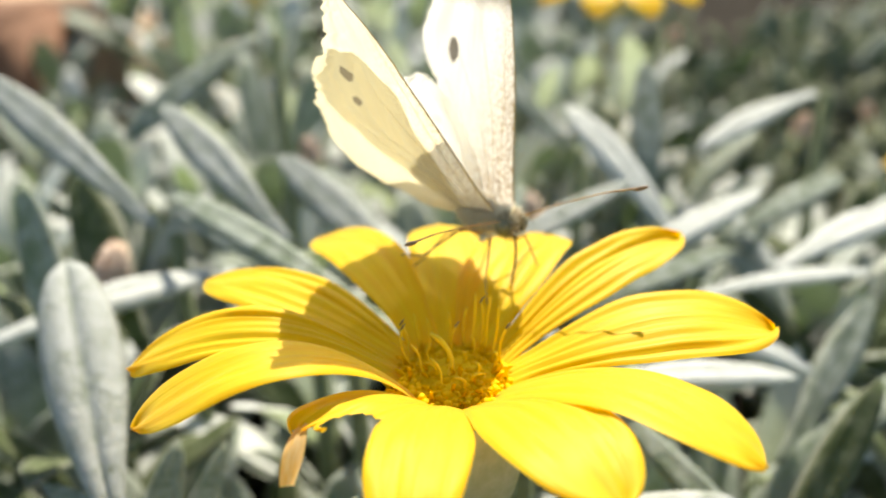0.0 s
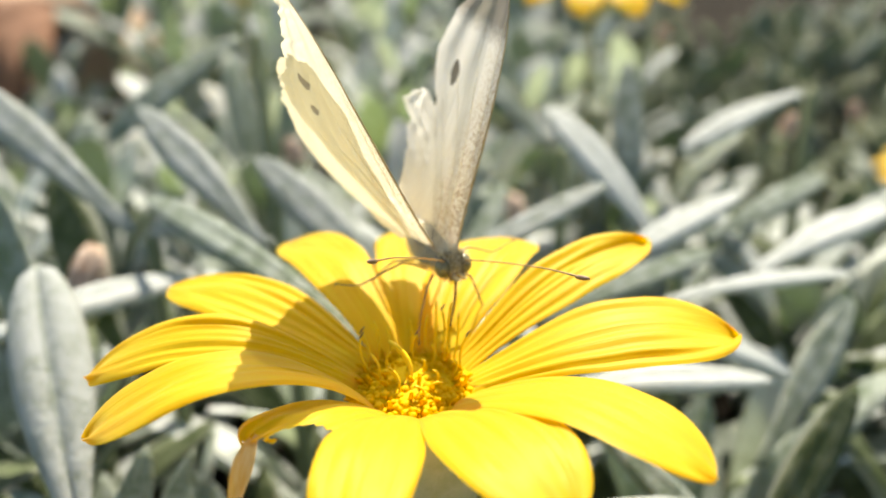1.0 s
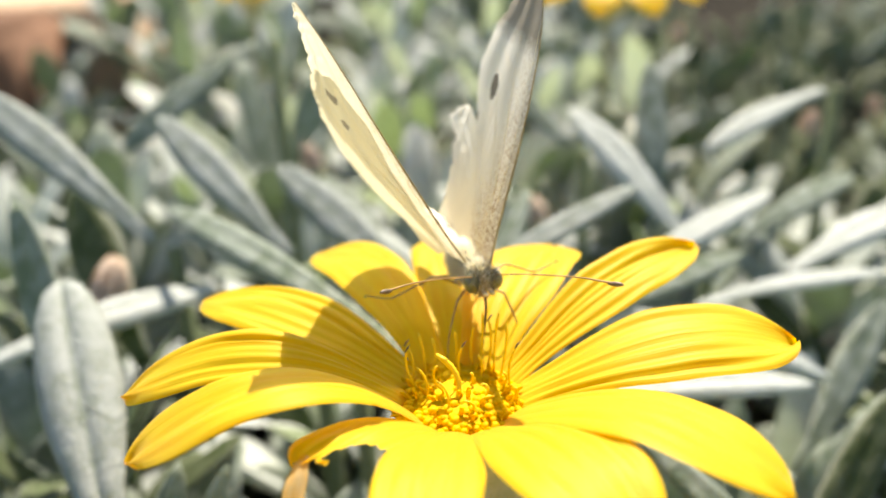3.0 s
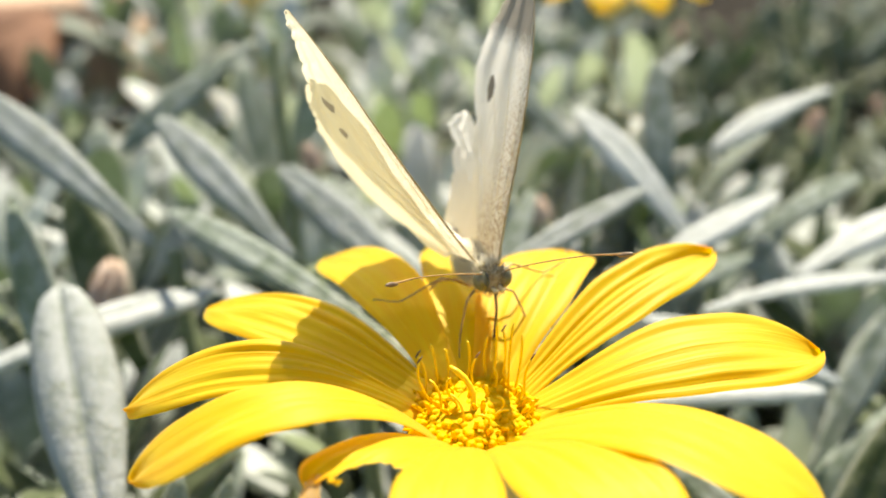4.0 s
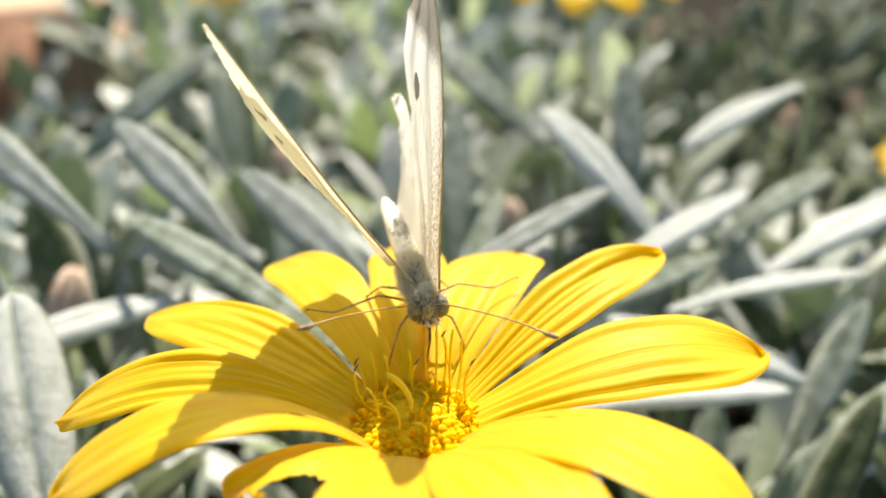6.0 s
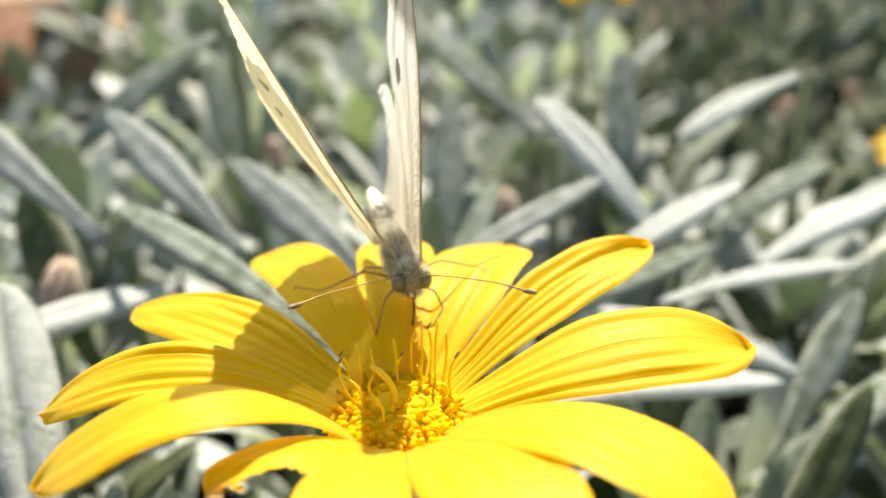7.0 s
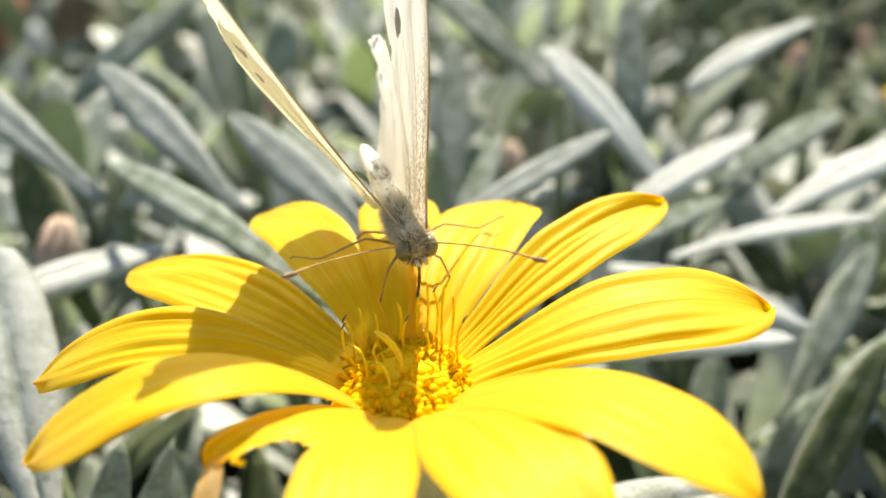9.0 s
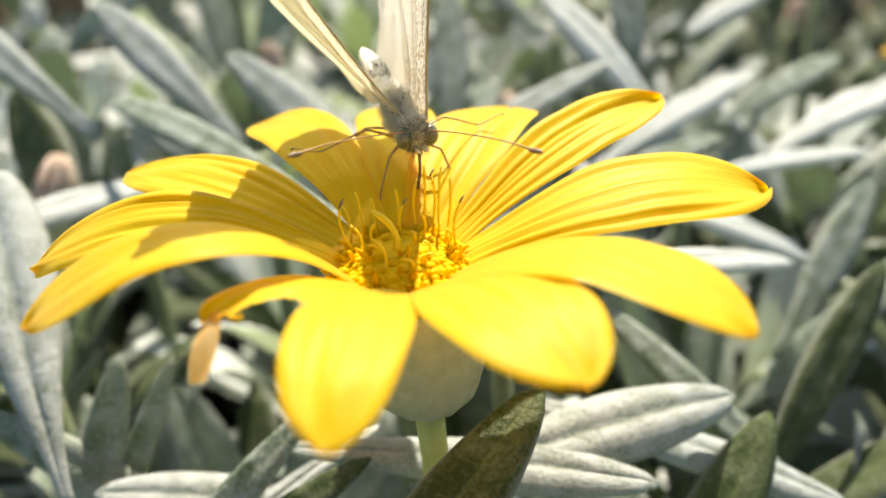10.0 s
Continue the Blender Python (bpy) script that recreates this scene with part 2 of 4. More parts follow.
def tube(bm, points, radii, sides=8):
    """A round rod along points, closed at both ends."""
    points = [Vector(p) for p in points]
    rings, side = [], None
    for i, p in enumerate(points):
        ahead = (points[min(i + 1, len(points) - 1)] - points[max(i - 1, 0)]).normalized()
        if side is None:
            side = ahead.orthogonal().normalized()
        side = (side - ahead * side.dot(ahead)).normalized()
        other = ahead.cross(side)
        rings.append([bm.verts.new(p + radii[i] * (math.cos(a) * side + math.sin(a) * other)) for a in (2 * math.pi * k / sides for k in range(sides))])
    for a, b in zip(rings, rings[1:]):
        for k in range(sides):
            bm.faces.new((a[k], a[(k + 1) % sides], b[(k + 1) % sides], b[k]))
    bm.faces.new(rings[0][::-1])
    bm.faces.new(rings[-1])


def blob(bm, centre, size, turn=None, u=14, v=10, rough=0.0):
    m = Matrix.LocRotScale(centre, turn, size)
    made = bmesh.ops.create_uvsphere(bm, u_segments=u, v_segments=v, radius=1.0, matrix=m)["verts"]
    if rough:
        for vert in made:
            vert.co += (vert.co - Vector(centre)) * rough * noise.noise(vert.co * 900)
    return made


def sheet(bm, grid, thickness, under=0):
    """A thin closed sheet from a grid of points with (u, v); its lower face takes material `under`. Thickness 0: a membrane."""
    uv = bm.loops.layers.uv.verify()
    rows, cols = len(grid), len(grid[0])
    normals = [[None] * cols for _ in range(rows)]
    for i in range(rows):
        for j in range(cols):
            a = grid[min(i + 1, rows - 1)][j] - grid[max(i - 1, 0)][j]
            b = grid[i][min(j + 1, cols - 1)] - grid[i][max(j - 1, 0)]
            n = b.cross(a)
            normals[i][j] = n.normalized() if n.length > 1e-12 else Vector((0, 0, 1))
    half = thickness / 2
    if not thickness:
        flat = [[bm.verts.new(p) for p in row] for row in grid]
        for i in range(rows - 1):
            for j in range(cols - 1):
                f = bm.faces.new((flat[i][j], flat[i + 1][j], flat[i + 1][j + 1], flat[i][j + 1]))
                for loop, (a, e) in zip(f.loops, ((i, j), (i + 1, j), (i + 1, j + 1), (i, j + 1))):
                    loop[uv].uv = (a / (rows - 1), e / (cols - 1))
        return
    top, low = [], []
    for i in range(rows):
        top.append([])
        low.append([])
        for j in range(cols):
            thin = half * (0.35 if j in (0, cols - 1) or i in (0, rows - 1) else 1.0)
            top[i].append(bm.verts.new(grid[i][j] + normals[i][j] * thin))
            low[i].append(bm.verts.new(grid[i][j] - normals[i][j] * thin))
    where = {}
    for i in range(rows):
        for j in range(cols):
            where[top[i][j]] = where[low[i][j]] = (i / (rows - 1), j / (cols - 1))

    def face(verts, index=0):
        f = bm.faces.new(verts[::-1])
        f.material_index = index
        for loop in f.loops:
            loop[uv].uv = where[loop.vert]

    for i in range(rows - 1):
        for j in range(cols - 1):
            face((top[i][j], top[i + 1][j], top[i + 1][j + 1], top[i][j + 1]))
            face((low[i][j], low[i][j + 1], low[i + 1][j + 1], low[i + 1][j]), under)
    for i in range(rows - 1):
        face((top[i][0], low[i][0], low[i + 1][0], top[i + 1][0]), under)
        face((top[i][-1], top[i + 1][-1], low[i + 1][-1], low[i][-1]), under)
    for j in range(cols - 1):
        face((top[0][j], top[0][j + 1], low[0][j + 1], low[0][j]), under)
        face((top[-1][j], low[-1][j], low[-1][j + 1], top[-1][j + 1]), under)


def smooth_step(x):
    x = min(max(x, 0.0), 1.0)
    return x * x * (3 - 2 * x)


# ---- ground ----
def ground():
    bm = bmesh.new()
    n = 60
    edge = [(-1) ** (k < n / 2) * 60.0 * abs(2 * k / n - 1) ** 4 for k in range(n + 1)]
    verts = [[bm.verts.new((x, y + 0.3, 0.008 * noise.noise((x * 9, y * 9, 0)) - 0.004)) for x in edge] for y in edge]
    for i in range(n):
        for j in range(n):
            bm.faces.new((verts[i][j], verts[i][j + 1], verts[i + 1][j + 1], verts[i + 1][j]))
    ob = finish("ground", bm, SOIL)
    tagged(ob, "brown garden soil under the silvery plants, coloured near black for the shade there", "soil", kind="structure")


ground()


# ---- leaves ----
def leaf_grid(length, width, bend, fold, twist, seed, rows=11, cols=7, blunt=0.7, point=1.0, waist=0.3):
    """A spoon-shaped leaf from the origin along +y, its upper side to +z; bend: degrees that it arches down on its way."""
    rng = random.Random(seed)
    p, angle, step = Vector((0, 0, 0)), radians(bend) * 0.35, length / (rows - 1)
    wave, phase = rng.uniform(0.01, 0.035), rng.uniform(0, 6)
    grid = []
    for i in range(rows):
        u = i / (rows - 1)
        shape = (waist + (1 - waist) * smooth_step(u / 0.62)) * (math.sqrt(max(1 - ((u - blunt) / (1.001 - blunt)) ** 2, 0.0) ** point) if u > blunt else 1.0)
        half = max(width / 2 * shape, width * 0.02)
        turn = radians(twist) * u
        up = Vector((0, -math.sin(angle), math.cos(angle)))
        row = []
        for j in range(cols):
            v = 2 * j / (cols - 1) - 1
            cross = fold * abs(v) ** 1.4 - 0.42 * v ** 4 if fold >= 0 else 0.2 * (1 - math.exp(-((v / 0.22) ** 2))) + fold * abs(v) ** 2.6
            lift = half * cross + width * wave * math.sin(phase + 9 * u) * abs(v)
            side = Vector((math.cos(turn), 0, math.sin(turn)))
            row.append(p + side * half * v + up * lift)
        grid.append(row)
        p = p + Vector((0, math.cos(angle), math.sin(angle))) * step
        angle -= radians(bend) / (rows - 1)
    return grid


def leaf_mesh(length, width, bend, fold, twist, seed, rows=11, cols=7, thick=0.0007, upper=LEAF_TOP):
    bm = bmesh.new()
    sheet(bm, leaf_grid(length, width, bend, fold, twist, seed, rows, cols), thick, 1)
    mesh = bpy.data.meshes.new("leaf")
    for f in bm.faces:
        f.smooth = True
    bm.to_mesh(mesh)
    bm.free()
    mesh.materials.append(upper)
    mesh.materials.append(LEAF_FELT)
    return mesh


LEAVES = [leaf_mesh(0.05, w, b, f * 0.55, t, s, thick=0.0007 if s % 2 or s in (0, 6) else 0, upper=LEAF_WHITE if s in (1, 4) else LEAF_GREEN if s in (0, 6) else LEAF_TOP) for s, (w, b, f, t) in enumerate([(0.0068, 25, 0.7, 8), (0.0075, 45, 0.5, -10), (0.0062, 15, 0.9, 20), (0.0082, 60, 0.45, 5), (0.007, 35, 0.8, -25), (0.0088, 20, 0.6, 0), (0.006, 70, 0.85, 12), (0.0078, 5, 0.6, -15)])]


def aim(base, tip, roll=0.0, face=(0, 0, 1)):
    """The pose of a leaf that leads from base towards tip, its upper side turned to face as far as it goes."""
    ahead = (Vector(tip) - Vector(base)).normalized()
    side = ahead.cross(Vector(face))
    side = side.normalized() if side.length > 1e-4 else Vector((1, 0, 0))
    up = side.cross(ahead)
    turn = Matrix((side, ahead, up)).transposed().to_4x4()
    return Matrix.Translation(base) @ turn @ Matrix.Rotation(radians(roll), 4, "Y")


def plant(x, y, top, count, seed, spread=1.0, size=1.0, dark=False):
    """A low tuft: a short woody stem with a whorl of leaves."""
    rng = random.Random(seed)
    thing = new("silver_leaf_plant")
    thing.location = (x, y, 0)
    tagged(thing, "low tuft of spoon-shaped leaves, coloured dark for the shade they stand in" if dark else "low tuft of silvery grey-green felted spoon-shaped leaves", "plant", "plants of the bed")
    bm = bmesh.new()
    lean = (rng.uniform(-0.01, 0.01), rng.uniform(-0.01, 0.01))
    crown = max(top - 0.042 * size, 0.012)
    tube(bm, [(0, 0, -0.008), (lean[0] * 0.5, lean[1] * 0.5, crown * 0.5), (lean[0], lean[1], crown + 0.006)], [0.0020, 0.0017, 0.0013], 6)
    part("stem", bm, STALK, thing)
    for k in range(count):
        around = 2.4 * k + rng.uniform(-0.4, 0.4)
        tilt = radians(rng.uniform(12, 38) if k < count * 0.45 else rng.uniform(35, 78)) * spread
        way = Vector((math.cos(around) * math.sin(tilt), math.sin(around) * math.sin(tilt), math.cos(tilt)))
        base = Vector((lean[0], lean[1], crown - 0.018 * k / count)) + way * 0.002
        s = size * rng.uniform(0.7, 1.1)
        # dark: mostly the darkest leaf meshes, so the tuft's shade is in its colour
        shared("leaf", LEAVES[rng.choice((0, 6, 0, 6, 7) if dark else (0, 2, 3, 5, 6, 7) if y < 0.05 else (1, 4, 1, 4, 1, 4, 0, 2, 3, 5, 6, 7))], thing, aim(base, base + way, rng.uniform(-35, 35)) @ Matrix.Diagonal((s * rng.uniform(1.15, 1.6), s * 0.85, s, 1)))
    return thing


# the leaves round the flower, by the foot and the tip of the part that stands free
hero_plants = []


def hero_leaf(base, tip, width, bend=25, face=(0, -0.6, 0.8), fold=0.2, pale=False, green=False, silver=False, point=1.3, blunt=0.56, waist=0.3):
    base, tip = Vector(base), Vector(tip)
    # the leaf goes on below what stands free, into its tuft
    way = tip - base
    full = max(way.length * 1.12, 0.034)
    start = tip - way.normalized() * full
    start.z = max(start.z, 0.01)
    foot = start.xy - way.xy.normalized() * 0.004 if way.xy.length > 1e-4 else start.xy
    thing = None
    for other, at_xy in hero_plants:
        if (at_xy - foot).length < 0.014:
            thing = other
    if thing is None:
        thing = new("silver_leaf_plant")
        thing.location = (foot.x, foot.y, 0)
        tagged(thing, "tuft of large silvery felted leaves beside the yellow flower", "plant", "plants of the bed")
        bm = bmesh.new()
        tube(bm, [(0, 0, -0.008), (0.001, 0, start.z * 0.5), (0, 0, start.z)], [0.0018, 0.0016, 0.0012], 7)
        part("stem", bm, STALK, thing)
        hero_plants.append((thing, foot.copy()))
    length = (tip - start).length
    bm = bmesh.new()
    sheet(bm, leaf_grid(length * 1.03, width, bend, fold, 6, int(abs(tip.x) * 1e5) % 97, 23, 13, blunt, point, waist), 0.0008, 1)
    ob = part("leaf", bm, (LEAF_WHITE if pale else LEAF_GREEN if green else LEAF_SILVER if silver else LEAF_TOP, LEAF_FELT), thing)
    ob.matrix_basis = Matrix.Translation((-thing.location.x, -thing.location.y, 0)) @ aim(start, tip, 0, face)
    return ob


hero_leaf((-0.0355, 0.0103, 0.1015), (-0.0495, 0.0390, 0.1227), 0.0094, 34, (0.1, -0.5, 0.9), -0.45, point=0.95, blunt=0.66, silver=True, waist=0.1)
hero_leaf((-0.0515, 0.0392, 0.1092), (-0.0563, 0.0461, 0.1285), 0.0055, 15, (0.2, -0.9, 0.35))
hero_leaf((-0.0087, 0.0273, 0.1192), (-0.0434, 0.0634, 0.1229), 0.0044, 25, (0.3, -0.75, 0.6))
hero_leaf((-0.0194, 0.0482, 0.1137), (-0.0430, 0.0675, 0.1175), 0.0048, silver=True)
hero_leaf((-0.0264, 0.0605, 0.1164), (-0.0466, 0.0770, 0.1319), 0.0061, silver=True)
hero_leaf((-0.0138, 0.0648, 0.1137), (-0.0277, 0.0750, 0.1238), 0.0067, silver=True)
hero_leaf((0.0115, 0.0547, 0.1177), (0.0268, 0.0622, 0.1240), 0.0037, silver=True)
hero_leaf((0.0339, 0.0858, 0.1129), (0.0231, 0.0992, 0.1253), 0.0074, 25, (0, -0.25, 1), -0.4, pale=True)
hero_leaf((0.0377, 0.0960, 0.1134), (0.0390, 0.1095, 0.1304), 0.0062, 10, (0.1, -1, 0.2))
hero_leaf((0.0355, 0.0730, 0.1068), (0.0545, 0.0824, 0.1149), 0.0060, 25, (0, -0.25, 1), -0.4, pale=True)
hero_leaf((0.0576, 0.0721, 0.1047), (0.0839, 0.0862, 0.1107), 0.0073, 25, (0, -0.25, 1), -0.4, pale=True)
hero_leaf((0.0480, 0.0606, 0.1062), (0.0683, 0.0658, 0.1076), 0.0038, 25, (0, -0.25, 1), -0.4, pale=True)
hero_leaf((-0.0499, 0.0503, 0.1092), (-0.0360, 0.0582, 0.1116), 0.0071, 25, (0, -0.25, 1), -0.4, pale=True)
hero_leaf((0.0219, 0.0330, 0.1066), (0.0464, 0.0383, 0.1057), 0.0049, 25, (0, -0.25, 1), -0.4, pale=True)
hero_leaf((0.0562, 0.0531, 0.0855), (0.0713, 0.0688, 0.0998), 0.0066, 12, (-0.2, -1, 0.4))
hero_leaf((-0.0496, 0.0671, 0.1168), (-0.0803, 0.0857, 0.1356), 0.0066, silver=True)
hero_leaf((-0.0587, 0.0733, 0.1065), (-0.0659, 0.0825, 0.1168), 0.0106, 20, (0, -1, 0.2), green=True)
hero_leaf((0.0056, 0.0870, 0.1025), (0.0065, 0.1082, 0.1239), 0.0064, 8, (0, -1, 0.1))
hero_leaf((0.0217, 0.1148, 0.1146), (0.0019, 0.1338, 0.1311), 0.0061)
hero_leaf((0.0015, -0.0102, 0.1128), (0.0094, -0.0031, 0.1192), 0.0068, 10, (-0.5, -0.8, 0.3), 0.2, green=True)
hero_leaf((0.0131, 0.0084, 0.1032), (0.0318, 0.0132, 0.1057), 0.0074, 40, (0, -0.5, 0.9), -0.5, silver=True)
hero_leaf((0.0085, 0.0054, 0.1039), (0.0209, 0.0031, 0.1040), 0.0054, 20, (0, -0.4, 1), -0.5, silver=True)
hero_leaf((0.0280, 0.0046, 0.0946), (0.0343, 0.0114, 0.1027), 0.0075, 15, (-0.3, -0.8, 0.5), green=True)
hero_leaf((0.0333, 0.0105, 0.0970), (0.0420, 0.0074, 0.0957), 0.0051, 20, (0, -0.2, 1), -0.5, silver=True)
hero_leaf((-0.0346, 0.0148, 0.0958), (-0.0312, 0.0191, 0.1074), 0.0052, 12, (0.2, -1, 0.2))
hero_leaf((-0.0314, 0.0158, 0.0955), (-0.0264, 0.0206, 0.1060), 0.0030, 10, (0.3, -1, 0.2))
hero_leaf((-0.0205, 0.0101, 0.0957), (-0.0316, 0.0091, 0.1020), 0.0067, 60, (0, -0.3, 1), -0.5, silver=True)
hero_leaf((-0.0184, 0.0057, 0.1002), (-0.0108, 0.0083, 0.1088), 0.0039)
hero_leaf((-0.0122, 0.0038, 0.1010), (-0.0057, 0.0044, 0.1061), 0.0039, green=True)
hero_leaf((0.0341, 0.0184, 0.0948), (0.0213, 0.0293, 0.1055), 0.0039)
hero_leaf((0.0109, 0.0148, 0.0962), (0.0168, 0.0211, 0.0992), 0.0044, 25, (0, -0.25, 1), -0.4, pale=True)
hero_leaf((-0.0383, 0.0149, 0.0999), (-0.0447, 0.0155, 0.1050), 0.0046)
hero_leaf((0.0292, 0.0622, 0.1052), (0.0472, 0.0706, 0.1087), 0.0041)
hero_leaf((0.0564, 0.0887, 0.1047), (0.0788, 0.1025, 0.1102), 0.0054)
hero_leaf((-0.0140, 0.0748, 0.1091), (-0.0227, 0.0886, 0.1173), 0.0059)
hero_leaf((0.0655, 0.1213, 0.1151), (0.0532, 0.1145, 0.1126), 0.0064, 25, (0, -0.25, 1), -0.4, pale=True)
hero_leaf((0.0438, 0.0246, 0.0896), (0.0560, 0.0346, 0.1051), 0.0058, 10, (-0.3, -1, 0.3), green=True)
hero_leaf((-0.0104, 0.0103, 0.1002), (-0.0055, 0.0107, 0.1051), 0.0033, 25, (0, -0.25, 1), -0.4, pale=True)
hero_leaf((0.0466, 0.0517, 0.1007), (0.0565, 0.0529, 0.0968), 0.0067, 25, (0, -0.25, 1), -0.4, pale=True)
hero_leaf((-0.0513, 0.1141, 0.1257), (-0.0641, 0.1047, 0.1176), 0.0065)
hero_leaf((0.0091, 0.0788, 0.1063), (0.0135, 0.0869, 0.1141), 0.0048)

# the rest of the bed: tufts on a jittered grid, lower where the camera looks over them
rng = random.Random(7)
y = -0.10
while y < 0.62:
    step = 0.030 + 0.045 * max(y - 0.12, 0)
    x = -(0.13 + 0.62 * max(y, 0))
    while x < 0.13 + 0.62 * max(y, 0):
        px, py = x + rng.uniform(-0.4, 0.4) * step, y + rng.uniform(-0.4, 0.4) * step
        near = math.hypot(px, py)
        top = rng.uniform(0.092, 0.112)
        if py < 0.01:
            top = rng.uniform(0.062, 0.080)
        if near < 0.05:
            top = min(top, rng.uniform(0.084, 0.096))
        if py > 0.12:
            top += rng.uniform(-0.012, 0.014)
        # shaded back right corner: lower tufts, with the shade painted as darker leaves
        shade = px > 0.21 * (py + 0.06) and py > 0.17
        if px < -0.36 * (py + 0.06) and py > 0.15:
            top -= 0.028 if px < -0.43 * (py + 0.06) else 0.024
        if near > 0.012:
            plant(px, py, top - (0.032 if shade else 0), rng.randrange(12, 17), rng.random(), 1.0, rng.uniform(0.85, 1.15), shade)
        x += step
    y += step


def far_leaves():
    """Tufts past arm's length, one sheet of foliage."""
    rng = random.Random(21)
    verts, faces, index = [], [], []
    for _ in range(2100):
        cx, cy = rng.uniform(-1.5, 1.5), rng.uniform(-1.2, 2.4)
        if -0.14 < cy < 0.62 and abs(cx) < 0.15 + 0.62 * max(cy, 0):
            continue
        top = rng.uniform(0.07, 0.12) if cy > 0.5 else rng.uniform(0.05, 0.075)
        if cy > 0.5 and cx > 0.2 * cy and rng.random() < 0.8:
            continue
        for k in range(12):
            around, tilt = rng.uniform(0, 6.283), radians(rng.uniform(10, 75))
            way = Vector((math.cos(around) * math.sin(tilt), math.sin(around) * math.sin(tilt), math.cos(tilt)))
            m = aim((cx, cy, top - 0.045), Vector((cx, cy, top - 0.045)) + way, rng.uniform(-40, 40))
            grid = leaf_grid(rng.uniform(0.045, 0.07), rng.uniform(0.008, 0.012), rng.uniform(5, 60), 0.3, 0, k, 6, 3)
            n = len(verts)
            verts += [m @ p for row in grid for p in row]
            faces += [(n + 3 * i + j, n + 3 * i + j + 1, n + 3 * i + j + 4, n + 3 * i + j + 3) for i in range(5) for j in range(2)]
            index += [rng.random() < 0.5] * 10
    mesh = bpy.data.meshes.new("far_foliage")
    mesh.from_pydata(verts, [], faces)
    mesh.materials.append(LEAF_TOP)
    mesh.materials.append(LEAF_FELT)
    for f, i in zip(mesh.polygons, index):
        f.material_index, f.use_smooth = int(i), True
    tagged(new("far_foliage", mesh), "far bed of silvery grey-green leaves", "foliage", kind="stuff")


far_leaves()


# ---- the flower ----
def petal_bm(az, length, z_mid, z_tip, width, roll=0.0, bend=0.0, blunt=0.65, pleats=0.03, arch=0.03, spoon=0.0, seed=0, z_foot=-0.2, rows=44, cols=45, ragged=0.0, hole=None):
    """A ray floret from the disc's rim outwards; az in degrees, the rest in centimetres. Its height runs through foot, middle and tip;
    roll tips it sideways, bend turns it on its way, pleats are the narrow grooves along it, spoon hollows its end."""
    bm = bmesh.new()
    rng = random.Random(seed)
    grooves = [(v + rng.uniform(-0.10, 0.10), rng.choice((0.6, 0.8, 1.1) if pleats > 0.03 else (0.15, 0.4, 0.7, 1.1)), rng.uniform(0.07, 0.20), rng.uniform(0.45, 0.75)) for v in (-0.66, -0.30, 0.04, 0.36, 0.68)]
    grid = []
    r0 = 0.38
    for i in range(rows):
        u = 1 - (1 - i / (rows - 1)) ** 1.5      # closer towards the end
        a = radians(az + bend * u * u)
        out, side = Vector((math.cos(a), math.sin(a), 0)), Vector((-math.sin(a), math.cos(a), 0))
        r = r0 + (length - r0) * u
        z = z_foot * (1 - u) * (1 - 2 * u) + 4 * z_mid * u * (1 - u) + z_tip * u * (2 * u - 1)
        p = out * r + Vector((0, 0, z))
        shape = (0.44 + 0.56 * smooth_step(u / 0.55)) * (max(1 - ((u - blunt) / (1.0 - blunt)) ** 2.4, 0.0) ** 0.62 if u > blunt else 1.0)
        half = max(width * shape, width * 0.05)
        roll_now = radians(roll) * smooth_step(u * 1.7)
        s, c = math.sin(roll_now), math.cos(roll_now)
        rise = smooth_step(u / 0.2)
        row = []
        for j in range(cols):
            v = 2 * j / (cols - 1) - 1
            fine = -sum(d * math.exp(-(((v - g) / w) ** 2)) * (1 - 0.9 * smooth_step((u - e) / 0.3)) for g, d, w, e in grooves)
            lift = pleats * fine * rise + arch * (1 - v * v) * (1 - 0.5 * u)
            lift -= spoon * (1 - v * v) ** 2 * smooth_step((u - 0.55) / 0.35)
            lift += 0.05 * noise.noise((u * 2.2, v * 1.1, seed * 3.1)) * u * (1 - v * v)
            lift += 0.02 * noise.noise((u * 6.0, v * 2.5, seed * 1.7)) * u - 0.02 * v ** 12
            across = half * v * (1 + 0.025 * noise.noise((u * 5.0, math.copysign(4.0, v), seed * 2.3)))
            q = p + side * (across * c) + Vector((0, 0, across * s)) + (Vector((0, 0, c)) - side * s) * lift
            q -= out * 0.03 * smooth_step((u - 0.9) / 0.1) * (0.5 + 0.5 * math.cos(5 * v + seed))
            if ragged and u > 0.45:
                q -= out * ragged * (u - 0.45) * (0.5 + 0.9 * noise.noise((v * 3.5, 7.7, seed))) * 2
                q.z += ragged * 0.5 * (u - 0.45) * noise.noise((v * 5.0, 2.2, seed))
            row.append(q * CM)
        grid.append(row)
    sheet(bm, grid, 0)
    if hole:
        # eaten away: a bite, and a ragged end
        uv = bm.loops.layers.uv.verify()
        gone = []
        for f in bm.faces:
            u, v = (sum(loop[uv].uv[k] for loop in f.loops) / 4 for k in (0, 1))
            v = 2 * v - 1
            bite = ((u - hole[0]) / hole[2]) ** 2 + ((v - hole[1]) / hole[3]) ** 2 + 0.7 * noise.noise((u * 9, v * 5, seed))
            if bite < 1 or u > hole[4] + 0.12 * noise.noise((v * 3.1, 1.7, seed)) - 0.10 * v:
                gone.append(f)
        bmesh.ops.delete(bm, geom=gone, context="FACES")
        # crumbs that hang on nothing fall off
        bm.faces.ensure_lookup_table()
        held, queue = {bm.faces[0]}, [bm.faces[0]]
